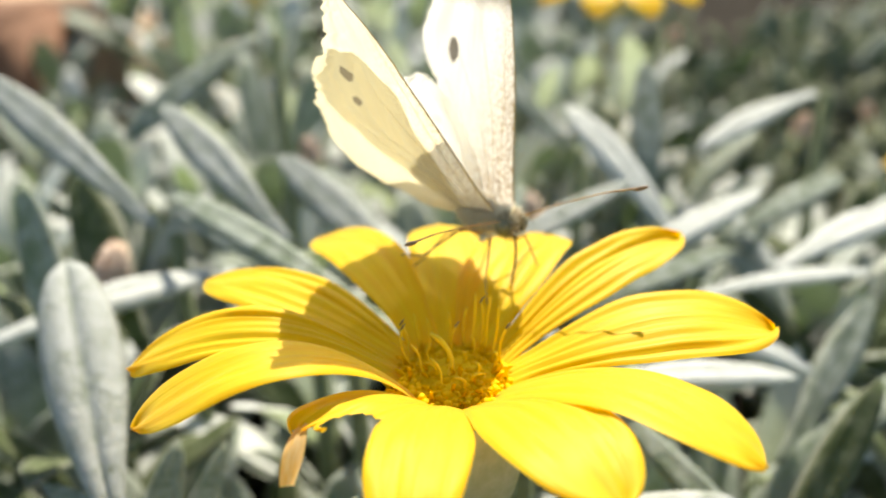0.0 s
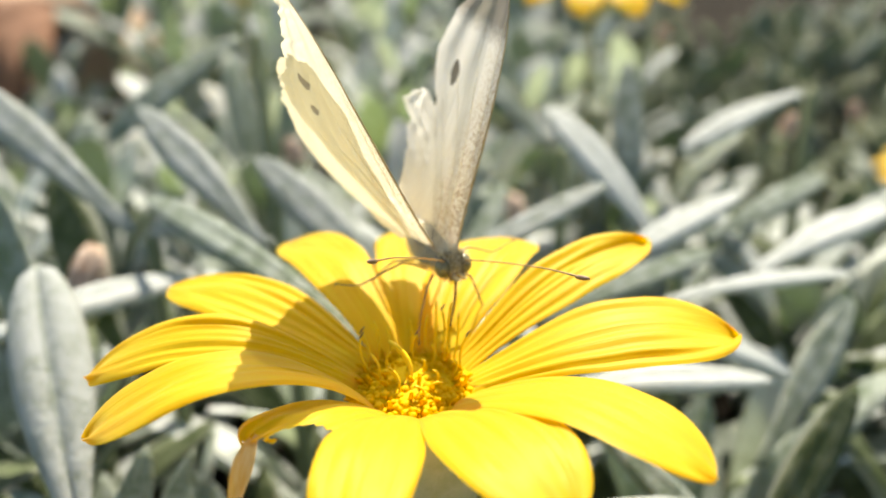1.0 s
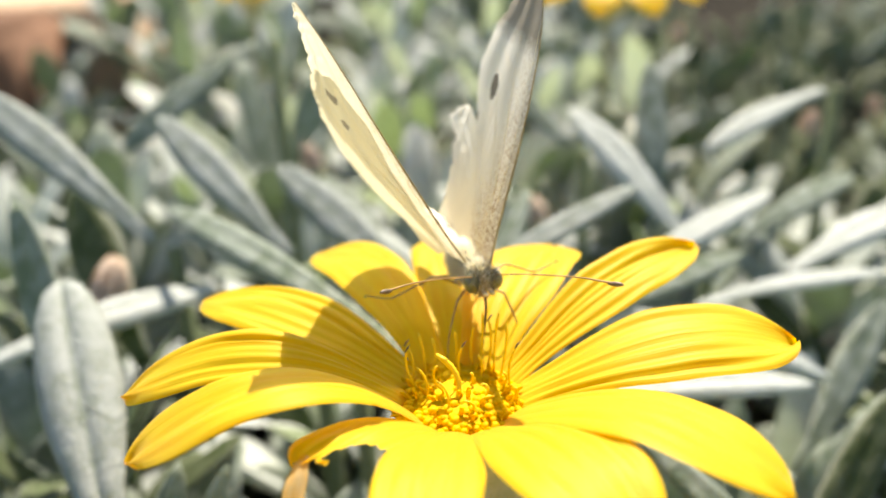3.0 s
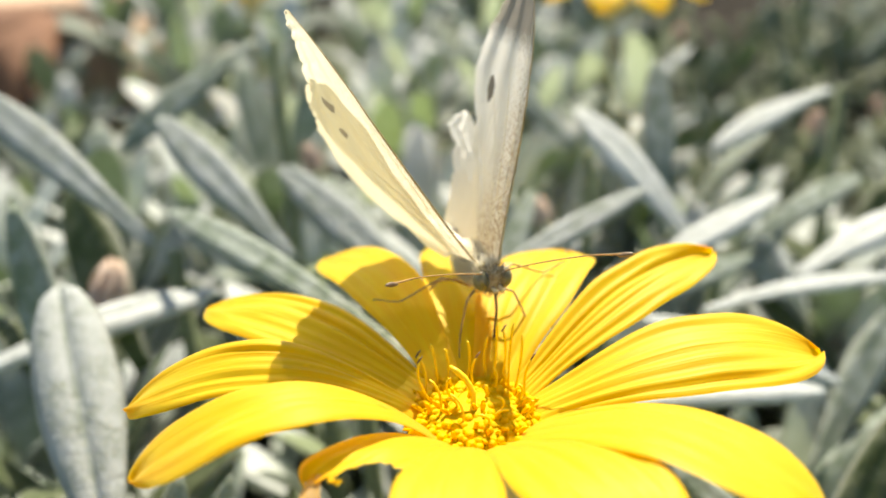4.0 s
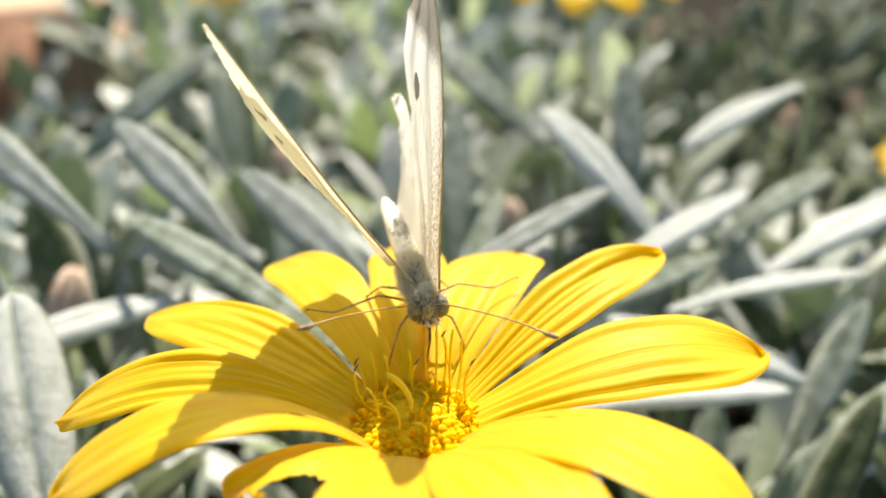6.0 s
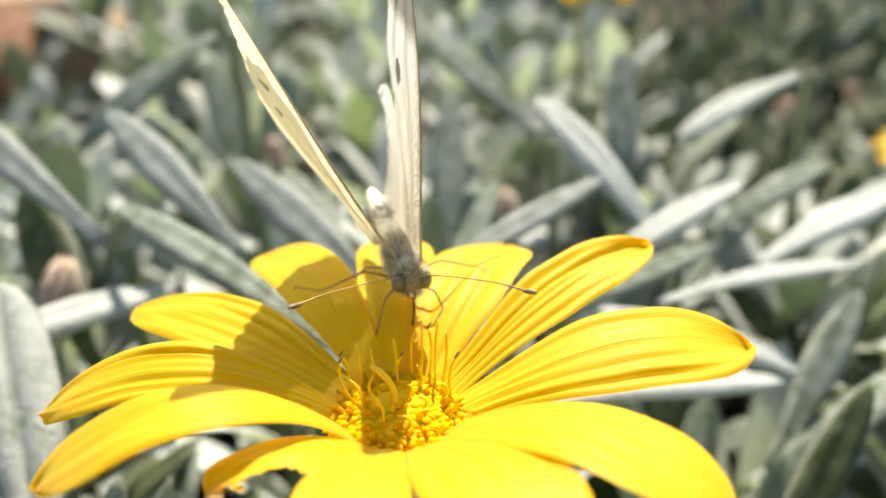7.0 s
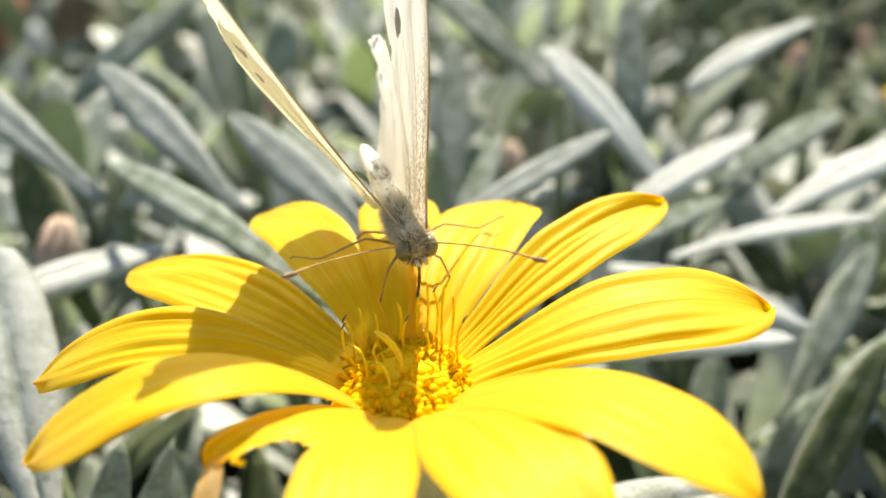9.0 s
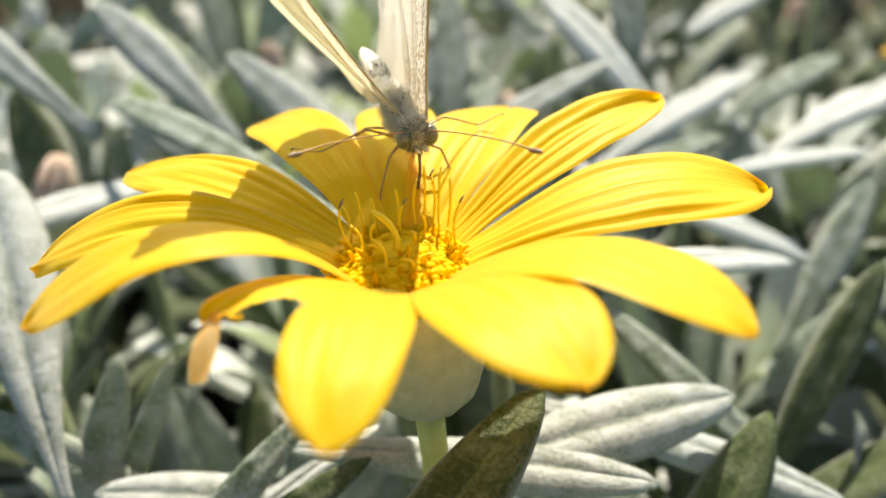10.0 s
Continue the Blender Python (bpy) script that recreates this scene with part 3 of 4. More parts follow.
        while queue:
            for edge in queue.pop().edges:
                for f in edge.link_faces:
                    if f not in held:
                        held.add(f)
                        queue.append(f)
        bmesh.ops.delete(bm, geom=[f for f in bm.faces if f not in held], context="FACES")
    return bm


def gazania():
    flower = new("yellow_daisy_flower")
    flower.location = (0, 0.0015, FLOWER_Z)
    tagged(flower, "bright yellow daisy-like flower with orange centre on a pale green stem", "flower")
    petals = [
        # az, length, z_mid, z_tip, half width, roll, bend, blunt, pleats, arch, spoon
        (214, 2.58, 0.555, 0.06, 0.31, 2, -12, 0.78, 0.010, 0.02, 0.02),
        (177, 2.83, 0.30, -0.17, 0.27, -19, -0.2, 0.70, 0.036, 0.04, 0.0),
        (143.6, 2.94, 0.10, 0.00, 0.37, -6.5, 4, 0.65, 0.034, 0.04, 0.02),
        (116.7, 2.98, 0.248, 0.015, 0.33, -11.7, 2.5, 0.72, 0.022, 0.0, 0.0),
        (90.9, 2.86, 0.124, 0.03, 0.38, -0.7, 2.2, 0.76, 0.022, 0.0, 0.0),
        (70.1, 2.57, 0.23, 0.146, 0.453, -4.6, -3.3, 0.73, 0.034, 0.0, 0.0),
        (38, 2.84, 0.338, 0.45, 0.30, 12.8, -1.6, 0.67, 0.052, 0.0, 0.06),
        (4.2, 2.81, 0.288, 0.187, 0.46, 7.7, 2.2, 0.67, 0.070, 0.02, 0.06),
        (-36.2, 2.65, 0.398, 0.32, 0.433, -10, -5, 0.64, 0.012, 0.03, 0.02),
        (-66.3, 2.38, 0.384, 0.358, 0.443, 3.0, 1.3, 0.60, 0.032, 0.02, 0.03),
        (-98.9, 2.47, 0.352, 0.25, 0.345, -6, 1.5, 0.58, 0.012, 0.03, 0.0),
    ]
    for k, (az, length, z_mid, z_tip, width, roll, bend, blunt, pleats, arch, spoon) in enumerate(petals):
        part("petal", petal_bm(az, length, z_mid, z_tip, width, roll, bend, blunt, pleats, arch, spoon, k + 1), PETAL, flower)
    torn = part("petal", petal_bm(-124, 1.74, 0.22, 0.20, 0.29, 2, -8, 0.78, 0.012, 0.02, 0.0, 41, rows=64, cols=48, ragged=0.12, hole=(0.66, 0.80, 0.16, 0.55, 0.88)), PETAL, flower, "torn yellow petal with a ragged end")
    # withered strip that hangs from the torn petal
    bm = bmesh.new()
    grid = []
    for i in range(14):
        u = i / 13
        c = Vector((-1.09 - 0.06 * u, -1.14 - 0.38 * u, 0.23 - 0.05 * u - 0.17 * u * u))
        half = 0.064 * (0.5 + 0.6 * math.sin(math.pi * (0.12 + 0.72 * u)))
        grid.append([(c + Vector((half * v, -0.03 * v * v, 0.02 * math.sin(5 * u + 2 * v)))) * CM for v in (-1, -0.5, 0, 0.5, 1)])
    sheet(bm, grid, 0)
    part("withered_strip", bm, PETAL_OLD, torn, "withered pale orange strip of petal")
    # the cup under the head
    bm = bmesh.new()
    rings = []
    profile = [(0.36, -0.30), (0.46, -0.30), (0.53, -0.45), (0.555, -0.62), (0.55, -0.80), (0.525, -0.98), (0.48, -1.15), (0.42, -1.29), (0.34, -1.39), (0.24, -1.46), (0.13, -1.50)]
    for r, z in profile:
        rings.append([bm.verts.new((CM * (r * (1 + 0.026 * math.cos(13 * a)) * math.cos(a) + 0.12 * -z / 1.5), CM * r * (1 + 0.026 * math.cos(13 * a)) * math.sin(a), CM * z)) for a in (2 * math.pi * k / 78 for k in range(78))])
    for a, b in zip(rings, rings[1:]):
        for k in range(78):
            bm.faces.new((b[k], b[(k + 1) % 78], a[(k + 1) % 78], a[k]))
    bm.faces.new(rings[0])
    bm.faces.new(rings[-1][::-1])
    part("cup", bm, CUP, flower, "pale green felted flower cup")
    bm = bmesh.new()
    tube(bm, [(0.0012, 0, -0.0145), (0.0016, 0.0002, -0.022), (0.0019, 0.001, -0.040), (0.0012, 0.003, -0.080), (0.0, 0.004, -0.1335)], [0.00125, 0.0012, 0.0012, 0.00125, 0.0014], 14)
    part("stem", bm, STEM, flower, "smooth pale green stalk")
    # the disc: a low dome of small florets in a spiral
    bm = bmesh.new()
    blob(bm, (0, 0, -0.0026), (0.0053, 0.0053, 0.0022), None, 20, 10)
    disc = part("disc", bm, FLORET, flower, "orange-yellow flower centre")
    bm = bmesh.new()
    tube(bm, [(0, 0, -0.0008), (0, 0, 0.0001), (0.0001, 0, 0.0005), (0.00015, 0, 0.00075), (0.0002, 0, 0.0009), (0.0002, 0, 0.00096)], [0.00050, 0.00054, 0.00060, 0.00052, 0.00032, 0.0001], 11)
    tiny = bpy.data.meshes.new("floret")
    for f in bm.faces:
        f.smooth = True
    bm.to_mesh(tiny)
    bm.free()
    tiny.materials.append(FLORET)
    bm = bmesh.new()
    tube(bm, [(0, 0, -0.0008), (0, 0, 0.0004), (0.0001, 0, 0.0010), (0.0003, 0, 0.0015), (0.0005, 0, 0.0017)], [0.00028, 0.00026, 0.00022, 0.00020, 0.00008], 8)
    for k in range(4):
        a = 1.57 * k + 0.4
        tube(bm, [(0, 0, 0.0001), (0.00035 * math.cos(a), 0.00035 * math.sin(a), 0.0006), (0.00065 * math.cos(a), 0.00065 * math.sin(a), 0.0005)], [0.00016, 0.00014, 0.00005], 5)
    open_floret = bpy.data.meshes.new("floret")
    for f in bm.faces:
        f.smooth = True
    bm.to_mesh(open_floret)
    bm.free()
    open_floret.materials.append(FLORET)
    rng = random.Random(5)
    for k in range(300):
        r = 0.0055 * math.sqrt((k + 0.5) / 300)
        a = 2.39996 * k
        z = 0.0012 * (1 - (r / 0.0060) ** 2) - 0.0022
        s = rng.uniform(0.5, 0.85)
        m = Matrix.Translation((r * math.cos(a), r * math.sin(a), z)) @ Matrix.Rotation(a, 4, "Z") @ Matrix.Rotation(r * 90 + rng.uniform(-0.4, 0.4), 4, "Y") @ Matrix.Rotation(rng.uniform(-0.3, 0.3), 4, "X")
        shared("floret", open_floret if rng.random() < 0.2 else tiny, disc, m @ Matrix.Scale(s, 4))
    # long anthers: foot x, y, lean x, lean y, height, curl (cm)
    for x, y, lx, ly, h, curl in [(-0.06, -0.12, -0.14, 0.22, 0.42, 0.10), (-0.34, 0.10, -0.10, 0.06, 0.42, -0.05), (-0.40, 0.28, -0.06, 0.10, 0.34, 0.03), (-0.22, 0.40, -0.02, 0.06, 0.36, 0.02), (-0.05, 0.46, 0.0, 0.05, 0.40, 0.02),
                                  (0.10, 0.46, 0.02, 0.06, 0.44, -0.02), (0.22, 0.40, 0.02, 0.06, 0.52, 0.03), (0.33, 0.30, 0.05, 0.03, 0.56, 0.02), (0.40, 0.16, 0.05, 0.02, 0.42, -0.03), (0.10, -0.10, 0.06, 0.04, 0.24, 0.08),
                                  (0.20, -0.18, 0.05, 0.0, 0.20, -0.08), (0.02, -0.26, -0.02, 0.02, 0.20, 0.08), (-0.18, -0.06, -0.06, 0.02, 0.22, 0.06), (0.28, 0.05, 0.05, 0.02, 0.26, 0.06), (0.14, 0.22, 0.0, 0.05, 0.30, 0.04),
                                  (-0.28, -0.06, -0.08, 0.10, 0.34, 0.04), (-0.14, 0.08, -0.05, 0.04, 0.30, -0.06), (0.02, 0.08, 0.05, 0.02, 0.24, 0.05), (-0.30, 0.36, -0.05, 0.08, 0.42, 0.01), (0.16, 0.42, 0.03, 0.05, 0.60, 0.01), (0.28, 0.36, 0.04, 0.04, 0.62, -0.01), (-0.12, -0.24, -0.08, 0.14, 0.30, 0.05), (0.36, -0.10, 0.06, 0.0, 0.22, 0.04), (0.0, 0.30, 0.02, 0.04, 0.34, -0.03)]:
        bm = bmesh.new()
        points = [CM * Vector((x + lx * u + curl * math.sin(math.pi * u), y + ly * u, -0.12 + h * u - 0.06 * u ** 4)) for u in (k / 7 for k in range(8))]
        thick = 0.00022 if curl == 0.10 else 0.00010
        tube(bm, points, [thick * f for f in (0.9, 0.95, 1.0, 1.0, 1.05, 1.1, 1.15, 0.6)], 8)
        anther = part("anther", bm, ANTHER, disc)
        if curl in (-0.05, 0.03, -0.03):
            top = points[-1]
            bm = bmesh.new()
            tube(bm, [top + Vector((-0.0001, 0, -0.0001)), top + Vector((0.0001, 0, 0.0003)), top + Vector((0.0003, 0.0001, 0.0005))], [0.00007, 0.00008, 0.00003], 6)
            part("stigma", bm, CHITIN, anther, "dark shrivelled tip")
    return flower


gazania()


# ---- flowers further back ----
def back_flower(x, y, z, size, tilt, seed):
    thing = new("yellow_daisy_flower")
    thing.matrix_basis = pose(x, y, z, tilt) @ pose(0, 0, 0, 0, 0, seed * 40)
    tagged(thing, "yellow daisy-like flower standing among the silvery leaves behind", "flower", "flowers behind")
    for k in range(12):
        bm = petal_bm(k * 30 + 3, 2.7 * size, 0.35, 0.1, 0.48 * size, seed=k, rows=14, cols=11)
        part("petal", bm, PETAL, thing)
    bm = bmesh.new()
    blob(bm, (0, 0, -0.001), (0.0052 * size, 0.0052 * size, 0.002), None, 14, 8, 0.2)
    part("disc", bm, FLORET, thing)
    bm = bmesh.new()
    tube(bm, [(0, 0, -0.001), (0, 0, -0.008), (0, 0, -0.014)], [0.0050 * size, 0.0052 * size, 0.0014], 14)
    part("cup", bm, CUP, thing)
    bm = bmesh.new()
    away = (pose(0, 0, 0, tilt) @ pose(0, 0, 0, 0, 0, seed * 40)).inverted() @ Vector((0, 0, -1))
    tube(bm, [(0, 0, -0.013), away * (z * 0.5), away * (z + 0.006)], [0.0009, 0.0010, 0.0012], 8)
    part("stem", bm, STALK, thing)


back_flower(0.0410, 0.165, 0.1395, 0.95, 16, 1)
back_flower(-0.066, 0.245, 0.1300, 0.9, 10, 2)
back_flower(0.1540, 0.190, 0.0750, 0.7, 12, 3)


def dried_flower(x, y, z, tilt, seed, size=0.46):
    """A spent head: closed brown petals over a cup, on its stalk."""
    rng = random.Random(seed)
    thing = new("dried_flower")
    thing.matrix_basis = pose(x, y, z, tilt, 0, seed * 50) @ Matrix.Scale(size, 4)
    tagged(thing, "spent flower head, closed and dried to pale brown", "flower", "dried flowers")
    for k in range(9):
        a = 2 * math.pi * k / 9
        grid = []
        for i in range(7):
            u = i / 6
            r = 0.0035 + 0.0022 * math.sin(math.pi * u) - 0.002 * u
            c = Vector((r * math.cos(a + 0.5 * u), r * math.sin(a + 0.5 * u), 0.014 * u))
            half = 0.0022 * (1 - 0.75 * u)
            side = Vector((-math.sin(a), math.cos(a), 0))
            grid.append([c + side * half * v + Vector((0, 0, 0.001 * rng.uniform(-1, 1))) for v in (-1, 0, 1)])
        bm = bmesh.new()
        sheet(bm, grid, 0.0004)
        part("petal", bm, BROWN, thing)
    bm = bmesh.new()
    tube(bm, [(0, 0, 0.003), (0, 0, -0.004), (0, 0, -0.010)], [0.0046, 0.0044, 0.0014], 12)
    part("cup", bm, CUP, thing)
    bm = bmesh.new()
    away = pose(0, 0, 0, tilt, 0, seed * 50).inverted() @ Vector((0, 0, -1))
    tube(bm, [(0, 0, -0.009), away * (z * 0.85), away * ((z + 0.006) / size)], [0.0011, 0.0011, 0.0013], 8)
    part("stem", bm, STALK, thing)


dried_flower(0.0756, 0.2325, 0.108, 10, 1)
dried_flower(0.0907, 0.1563, 0.100, 15, 2)
dried_flower(-0.0552, 0.0634, 0.1035, 25, 3, 0.62)
dried_flower(0.0190, 0.1150, 0.094, 30, 4)
dried_flower(-0.0300, 0.1250, 0.104, 15, 5)
dried_flower(0.1300, 0.2000, 0.0915, 20, 6)


def bricks():
    for name, label, size, m, material in (
        ("edging_brick", "dark red clay edging brick behind the plant bed", (0.215, 0.10, 0.092), pose(-0.318, 0.388, 0.046, 0, 0, 3), BRICK),
        ("edging_brick", "pale worn clay brick in the edging behind the bed", (0.215, 0.10, 0.102), pose(-0.2975, 0.498, 0.036, 0, 0, -2), BRICK_PALE),
    ):
        bm = bmesh.new()
        bmesh.ops.create_cube(bm, size=1, matrix=Matrix.Diagonal((*size, 1)))
        bmesh.ops.bevel(bm, geom=bm.edges[:], offset=0.006, segments=3, affect="EDGES")
        bmesh.ops.subdivide_edges(bm, edges=bm.edges[:], cuts=2)
        for v in bm.verts:
            v.co += v.normal * 0.0015 * noise.noise(v.co * 60)
        ob = finish(name, bm, material)
        ob.matrix_basis = m
        tagged(ob, label, "brick", "edging bricks")


bricks()


# ---- the butterfly: local +y ahead, +z to its back, centimetres ----
def wing_x(z, v, bulge, span):
    """How far the membrane stands out of its plane, at z along the span and v across."""
    hang = math.copysign(max(-z, 0.0) * 0.75, bulge)      # the inner lobe hangs straight down
    return hang + bulge * math.sin(math.pi * min(max(z, 0.0) / span, 1)) * (0.4 + v) + 0.012 * math.cos(v * 16 + z) * smooth_step(z / 0.6)


def outline_sheet(points, ragged, seed, bulge, n_span=84, n_chord=18):
    """A wing membrane in its y-z plane between a front and a rear edge, given as (z, y_front, y_rear)."""
    zs = [p[0] for p in points]
    grid = []
    for i in range(n_span):
        z = zs[0] + (zs[-1] - zs[0]) * (1 - (1 - i / (n_span - 1)) ** 1.35)
        k = max(k for k in range(len(zs) - 1) if z >= zs[k] - 1e-9)
        f = (z - zs[k]) / (zs[k + 1] - zs[k])
        f2 = f * f * (3 - 2 * f) * 0.5 + f * 0.5
        front = points[k][1] + (points[k + 1][1] - points[k][1]) * f2
        rear = points[k][2] + (points[k + 1][2] - points[k][2]) * f2
        outer = smooth_step((z - zs[0]) / (zs[-1] - zs[0]) * 1.6 - 0.3)
        rear += ragged * outer * (noise.noise((z * 6.0, seed, 0)) + 0.7 * noise.noise((z * 17.0, seed, 3)) + 0.35 * noise.noise((z * 43.0, seed, 5)))
        row = []
        for j in range(n_chord):
            v = j / (n_chord - 1)
            y = front + (rear - front) * v
            x = wing_x(z, v, bulge, zs[-1])
            row.append(Vector((x, y, z)) * CM)
        grid.append(row)
    bm = bmesh.new()
    sheet(bm, grid, 0)
    return bm


FORE = [(0.0, 0.29, -0.16), (0.35, 0.24, -0.42), (0.9, 0.20, -0.80), (1.25, 0.16, -0.98), (1.45, 0.13, -1.02), (1.75, 0.08, -0.90), (2.0, 0.0, -0.68), (2.2, -0.10, -0.46), (2.36, -0.22, -0.26)]
HIND = [(-0.06, -0.20, -0.50), (0.0, -0.10, -0.80), (0.05, -0.08, -0.98), (0.30, -0.10, -1.24), (0.60, -0.14, -1.29), (0.95, -0.24, -1.27), (1.30, -0.26, -1.18), (1.55, -0.40, -1.02), (1.72, -0.56, -0.86)]
HIND_LEFT = [(-0.30, -0.30, -0.60), (-0.15, -0.10, -0.86), (0.05, -0.08, -1.02), (0.30, -0.12, -1.12), (0.60, -0.24, -1.27), (0.90, -0.40, -1.42), (1.15, -0.58, -1.48), (1.32, -0.76, -1.40), (1.46, -0.92, -1.16)]
TORN = [(0.0, 0.29, -0.16), (0.35, 0.24, -0.42), (0.9, 0.20, -0.76), (1.35, 0.14, -0.94), (1.60, 0.10, -0.86), (1.75, 0.08, -0.60), (2.05, 0.0, -0.46), (2.3, -0.10, -0.32), (2.48, -0.20, -0.23)]


WING = 1.07
HIND = [tuple(WING * c for c in p) for p in HIND]
HIND_LEFT = [(0.76 * z, 1.03 * front, 0.95 * rear) for z, front, rear in HIND_LEFT]
FORE = [tuple(1.04 * c for c in p) for p in FORE]
TORN = [tuple(1.03 * c for c in p) for p in TORN]


def curved_rod(bm, points, radii, n=14, sides=7, ease=1.0):
    """A rod through points, rounded at its bends."""
    pts = [Vector(p) for p in points]
    out, rad = [], []
    for i in range(n):
        s = i / (n - 1) * (len(pts) - 1)
        k = min(int(s), len(pts) - 2)
        f = s - k
        p0, p1, p2, p3 = pts[max(k - 1, 0)], pts[k], pts[k + 1], pts[min(k + 2, len(pts) - 1)]
        out.append(0.5 * ((2 * p1) + (p2 - p0) * f + (2 * p0 - 5 * p1 + 4 * p2 - p3) * f * f + (3 * p1 - p0 - 3 * p2 + p3) * f ** 3) * CM)
        out[-1] = out[-1].lerp(p1.lerp(p2, f) * CM, 1 - ease)
        rad.append((radii[k] * (1 - f) + radii[k + 1] * f) * CM)
    tube(bm, out, rad, sides)


def hairs(bm, count, centre, size, length, seed, way):
    rng = random.Random(seed)
    for _ in range(count):
        d = Vector((rng.gauss(0, 1), rng.gauss(0, 1), rng.gauss(0, 1))).normalized()
        root = Vector((centre[i] + d[i] * size[i] for i in range(3))) * CM
        lie = (d + Vector(way) + Vector((rng.gauss(0, 0.3), rng.gauss(0, 0.3), rng.gauss(0, 0.3)))).normalized()
        side = lie.orthogonal().normalized() * 0.000055
        end = root + lie * length * CM * rng.uniform(0.6, 1.2)
        a, b, c, d2 = bm.verts.new(root + side), bm.verts.new(root - side), bm.verts.new(root + lie.cross(side)), bm.verts.new(end)
        bm.faces.new((a, b, d2))
        bm.faces.new((b, c, d2))
        bm.faces.new((c, a, d2))


def butterfly():
    thing = new("white_butterfly")
    tagged(thing, "white butterfly with dark-spotted frayed wings feeding on the flower", "butterfly")
    bm = bmesh.new()
    blob(bm, Vector((0, 0.02, 0)) * CM, Vector((0.098, 0.28, 0.13)) * CM, None, 20, 14, 0.06)
    thorax = part("thorax", bm, BODY, thing, "grey thorax with pale hair")
    bm = bmesh.new()
    hairs(bm, 2600, (0, 0.02, 0), (0.093, 0.27, 0.125), 0.11, 3, (0, -0.4, 0.4))
    part("hair", bm, HAIR, thorax)
    bm = bmesh.new()
    hairs(bm, 90, (0, 0.06, 0.02), (0.095, 0.26, 0.13), 0.09, 4, (0, -0.3, 0.4))
    part("hair", bm, HAIR_DARK, thorax, "dark grey hair")
    bm = bmesh.new()
    curved_rod(bm, [(0, -0.20, 0.0), (0, -0.42, 0.03), (0, -0.75, 0.06), (0, -1.05, 0.06), (0, -1.20, 0.06)], [0.09, 0.10, 0.092, 0.062, 0.015], 26, 16)
    for v in bm.verts:
        v.co += v.normal * 0.00005 * math.sin(v.co.y * 100 / 0.14 * 6.28)
    abdomen = part("abdomen", bm, BODY, thing, "dark-flecked grey abdomen")
    bm = bmesh.new()
    hairs(bm, 500, (0, -0.65, 0.05), (0.08, 0.50, 0.08), 0.05, 6, (0, -1.4, 0))
    part("hair", bm, HAIR, abdomen)
    bm = bmesh.new()
    hairs(bm, 260, (0, -0.62, 0.07), (0.078, 0.24, 0.078), 0.06, 9, (0, -1.2, 0.5))
    part("hair", bm, HAIR_DARK, abdomen, "dark grey band of hair on the back")
    bm = bmesh.new()
    blob(bm, Vector((0, 0.42, 0.02)) * CM, Vector((0.12, 0.11, 0.12)) * CM, None, 16, 12)
    head = part("head", bm, FACE, thing, "small hairy head")
    for s in (-1, 1):
        bm = bmesh.new()
        blob(bm, Vector((s * 0.105, 0.455, 0.03)) * CM, Vector((0.070, 0.084, 0.092)) * CM, None, 16, 12)
        part("eye", bm, EYE_MAT, head, "round speckled green-grey eye")
    bm = bmesh.new()
    hairs(bm, 260, (0, 0.44, 0.03), (0.11, 0.11, 0.12), 0.08, 8, (0, 0.5, 0.3))
    part("hair", bm, HAIR_BROWN, head)
    bm = bmesh.new()
    hairs(bm, 380, (0, 0.40, 0.05), (0.11, 0.09, 0.11), 0.10, 28, (0, 0.2, 0.6))
    part("hair", bm, HAIR, head)
    bm = bmesh.new()
    hairs(bm, 120, (0, 0.44, 0.03), (0.11, 0.11, 0.12), 0.09, 18, (0, 0.5, 0.3))
    part("hair", bm, HAIR_DARK, head, "dark grey hair")
    for s in (-1, 1):
        bm = bmesh.new()
        curved_rod(bm, [(s * 0.03, 0.50, -0.02), (s * 0.035, 0.58, -0.03), (s * 0.03, 0.64, 0.0)], [0.016, 0.02, 0.006], 8)
        part("palp", bm, HAIR, head)
    bm = bmesh.new()
    curved_rod(bm, [(0, 0.50, -0.05), (0, 0.52, -0.25), (0.02, 0.50, -0.50), (0.0, 0.42, -0.78)], [0.013, 0.013, 0.012, 0.008], 18)
    part("proboscis", bm, CHITIN, head, "thin dark feeding tube")
    # three pairs of legs: hip, knee, ankle, claw
    for s in (-1, 1):
        for points in (
            [(s * 0.09, 0.26, -0.14), (s * 0.22, 0.40, -0.16), (s * 0.32, 0.46, -0.44), (s * 0.36, 0.52, -0.62)],
            [(s * 0.07, 0.10, -0.16), (s * 0.34, 0.14, -0.02), (s * 0.70, 0.02, -0.22), (s * 0.92, 0.0, -0.16)],
            [(s * 0.10, -0.08, -0.16), (s * 0.26, -0.20, -0.20), (s * 0.42, -0.36, -0.46), (s * 0.50, -0.44, -0.56)],
        ):
            bm = bmesh.new()
            curved_rod(bm, points, [0.014, 0.010, 0.008, 0.005], 16, 7, 0.35)
            leg = part("leg", bm, LIMB, thing)
            tip, before = Vector(points[3]), Vector(points[2])
            bm = bmesh.new()
            curved_rod(bm, [tip, tip + (tip - before) * 0.12 + Vector((0, 0.02, -0.01))], [0.009, 0.003], 5, 5)
            part("claw", bm, CHITIN, leg)
    wings = {}
    for s, fore in ((-1, FORE), (1, TORN)):
        side = "left" if s < 0 else "right"
        ob = part("forewing", outline_sheet(fore, 0.04 if s < 0 else 0.11, 3.3 + s, s * 0.07), FOREWING if s < 0 else FOREWING_UNDER, thing, "white forewing with dark spots and tip" if s < 0 else "torn white forewing with a frayed edge")
        bm = bmesh.new()
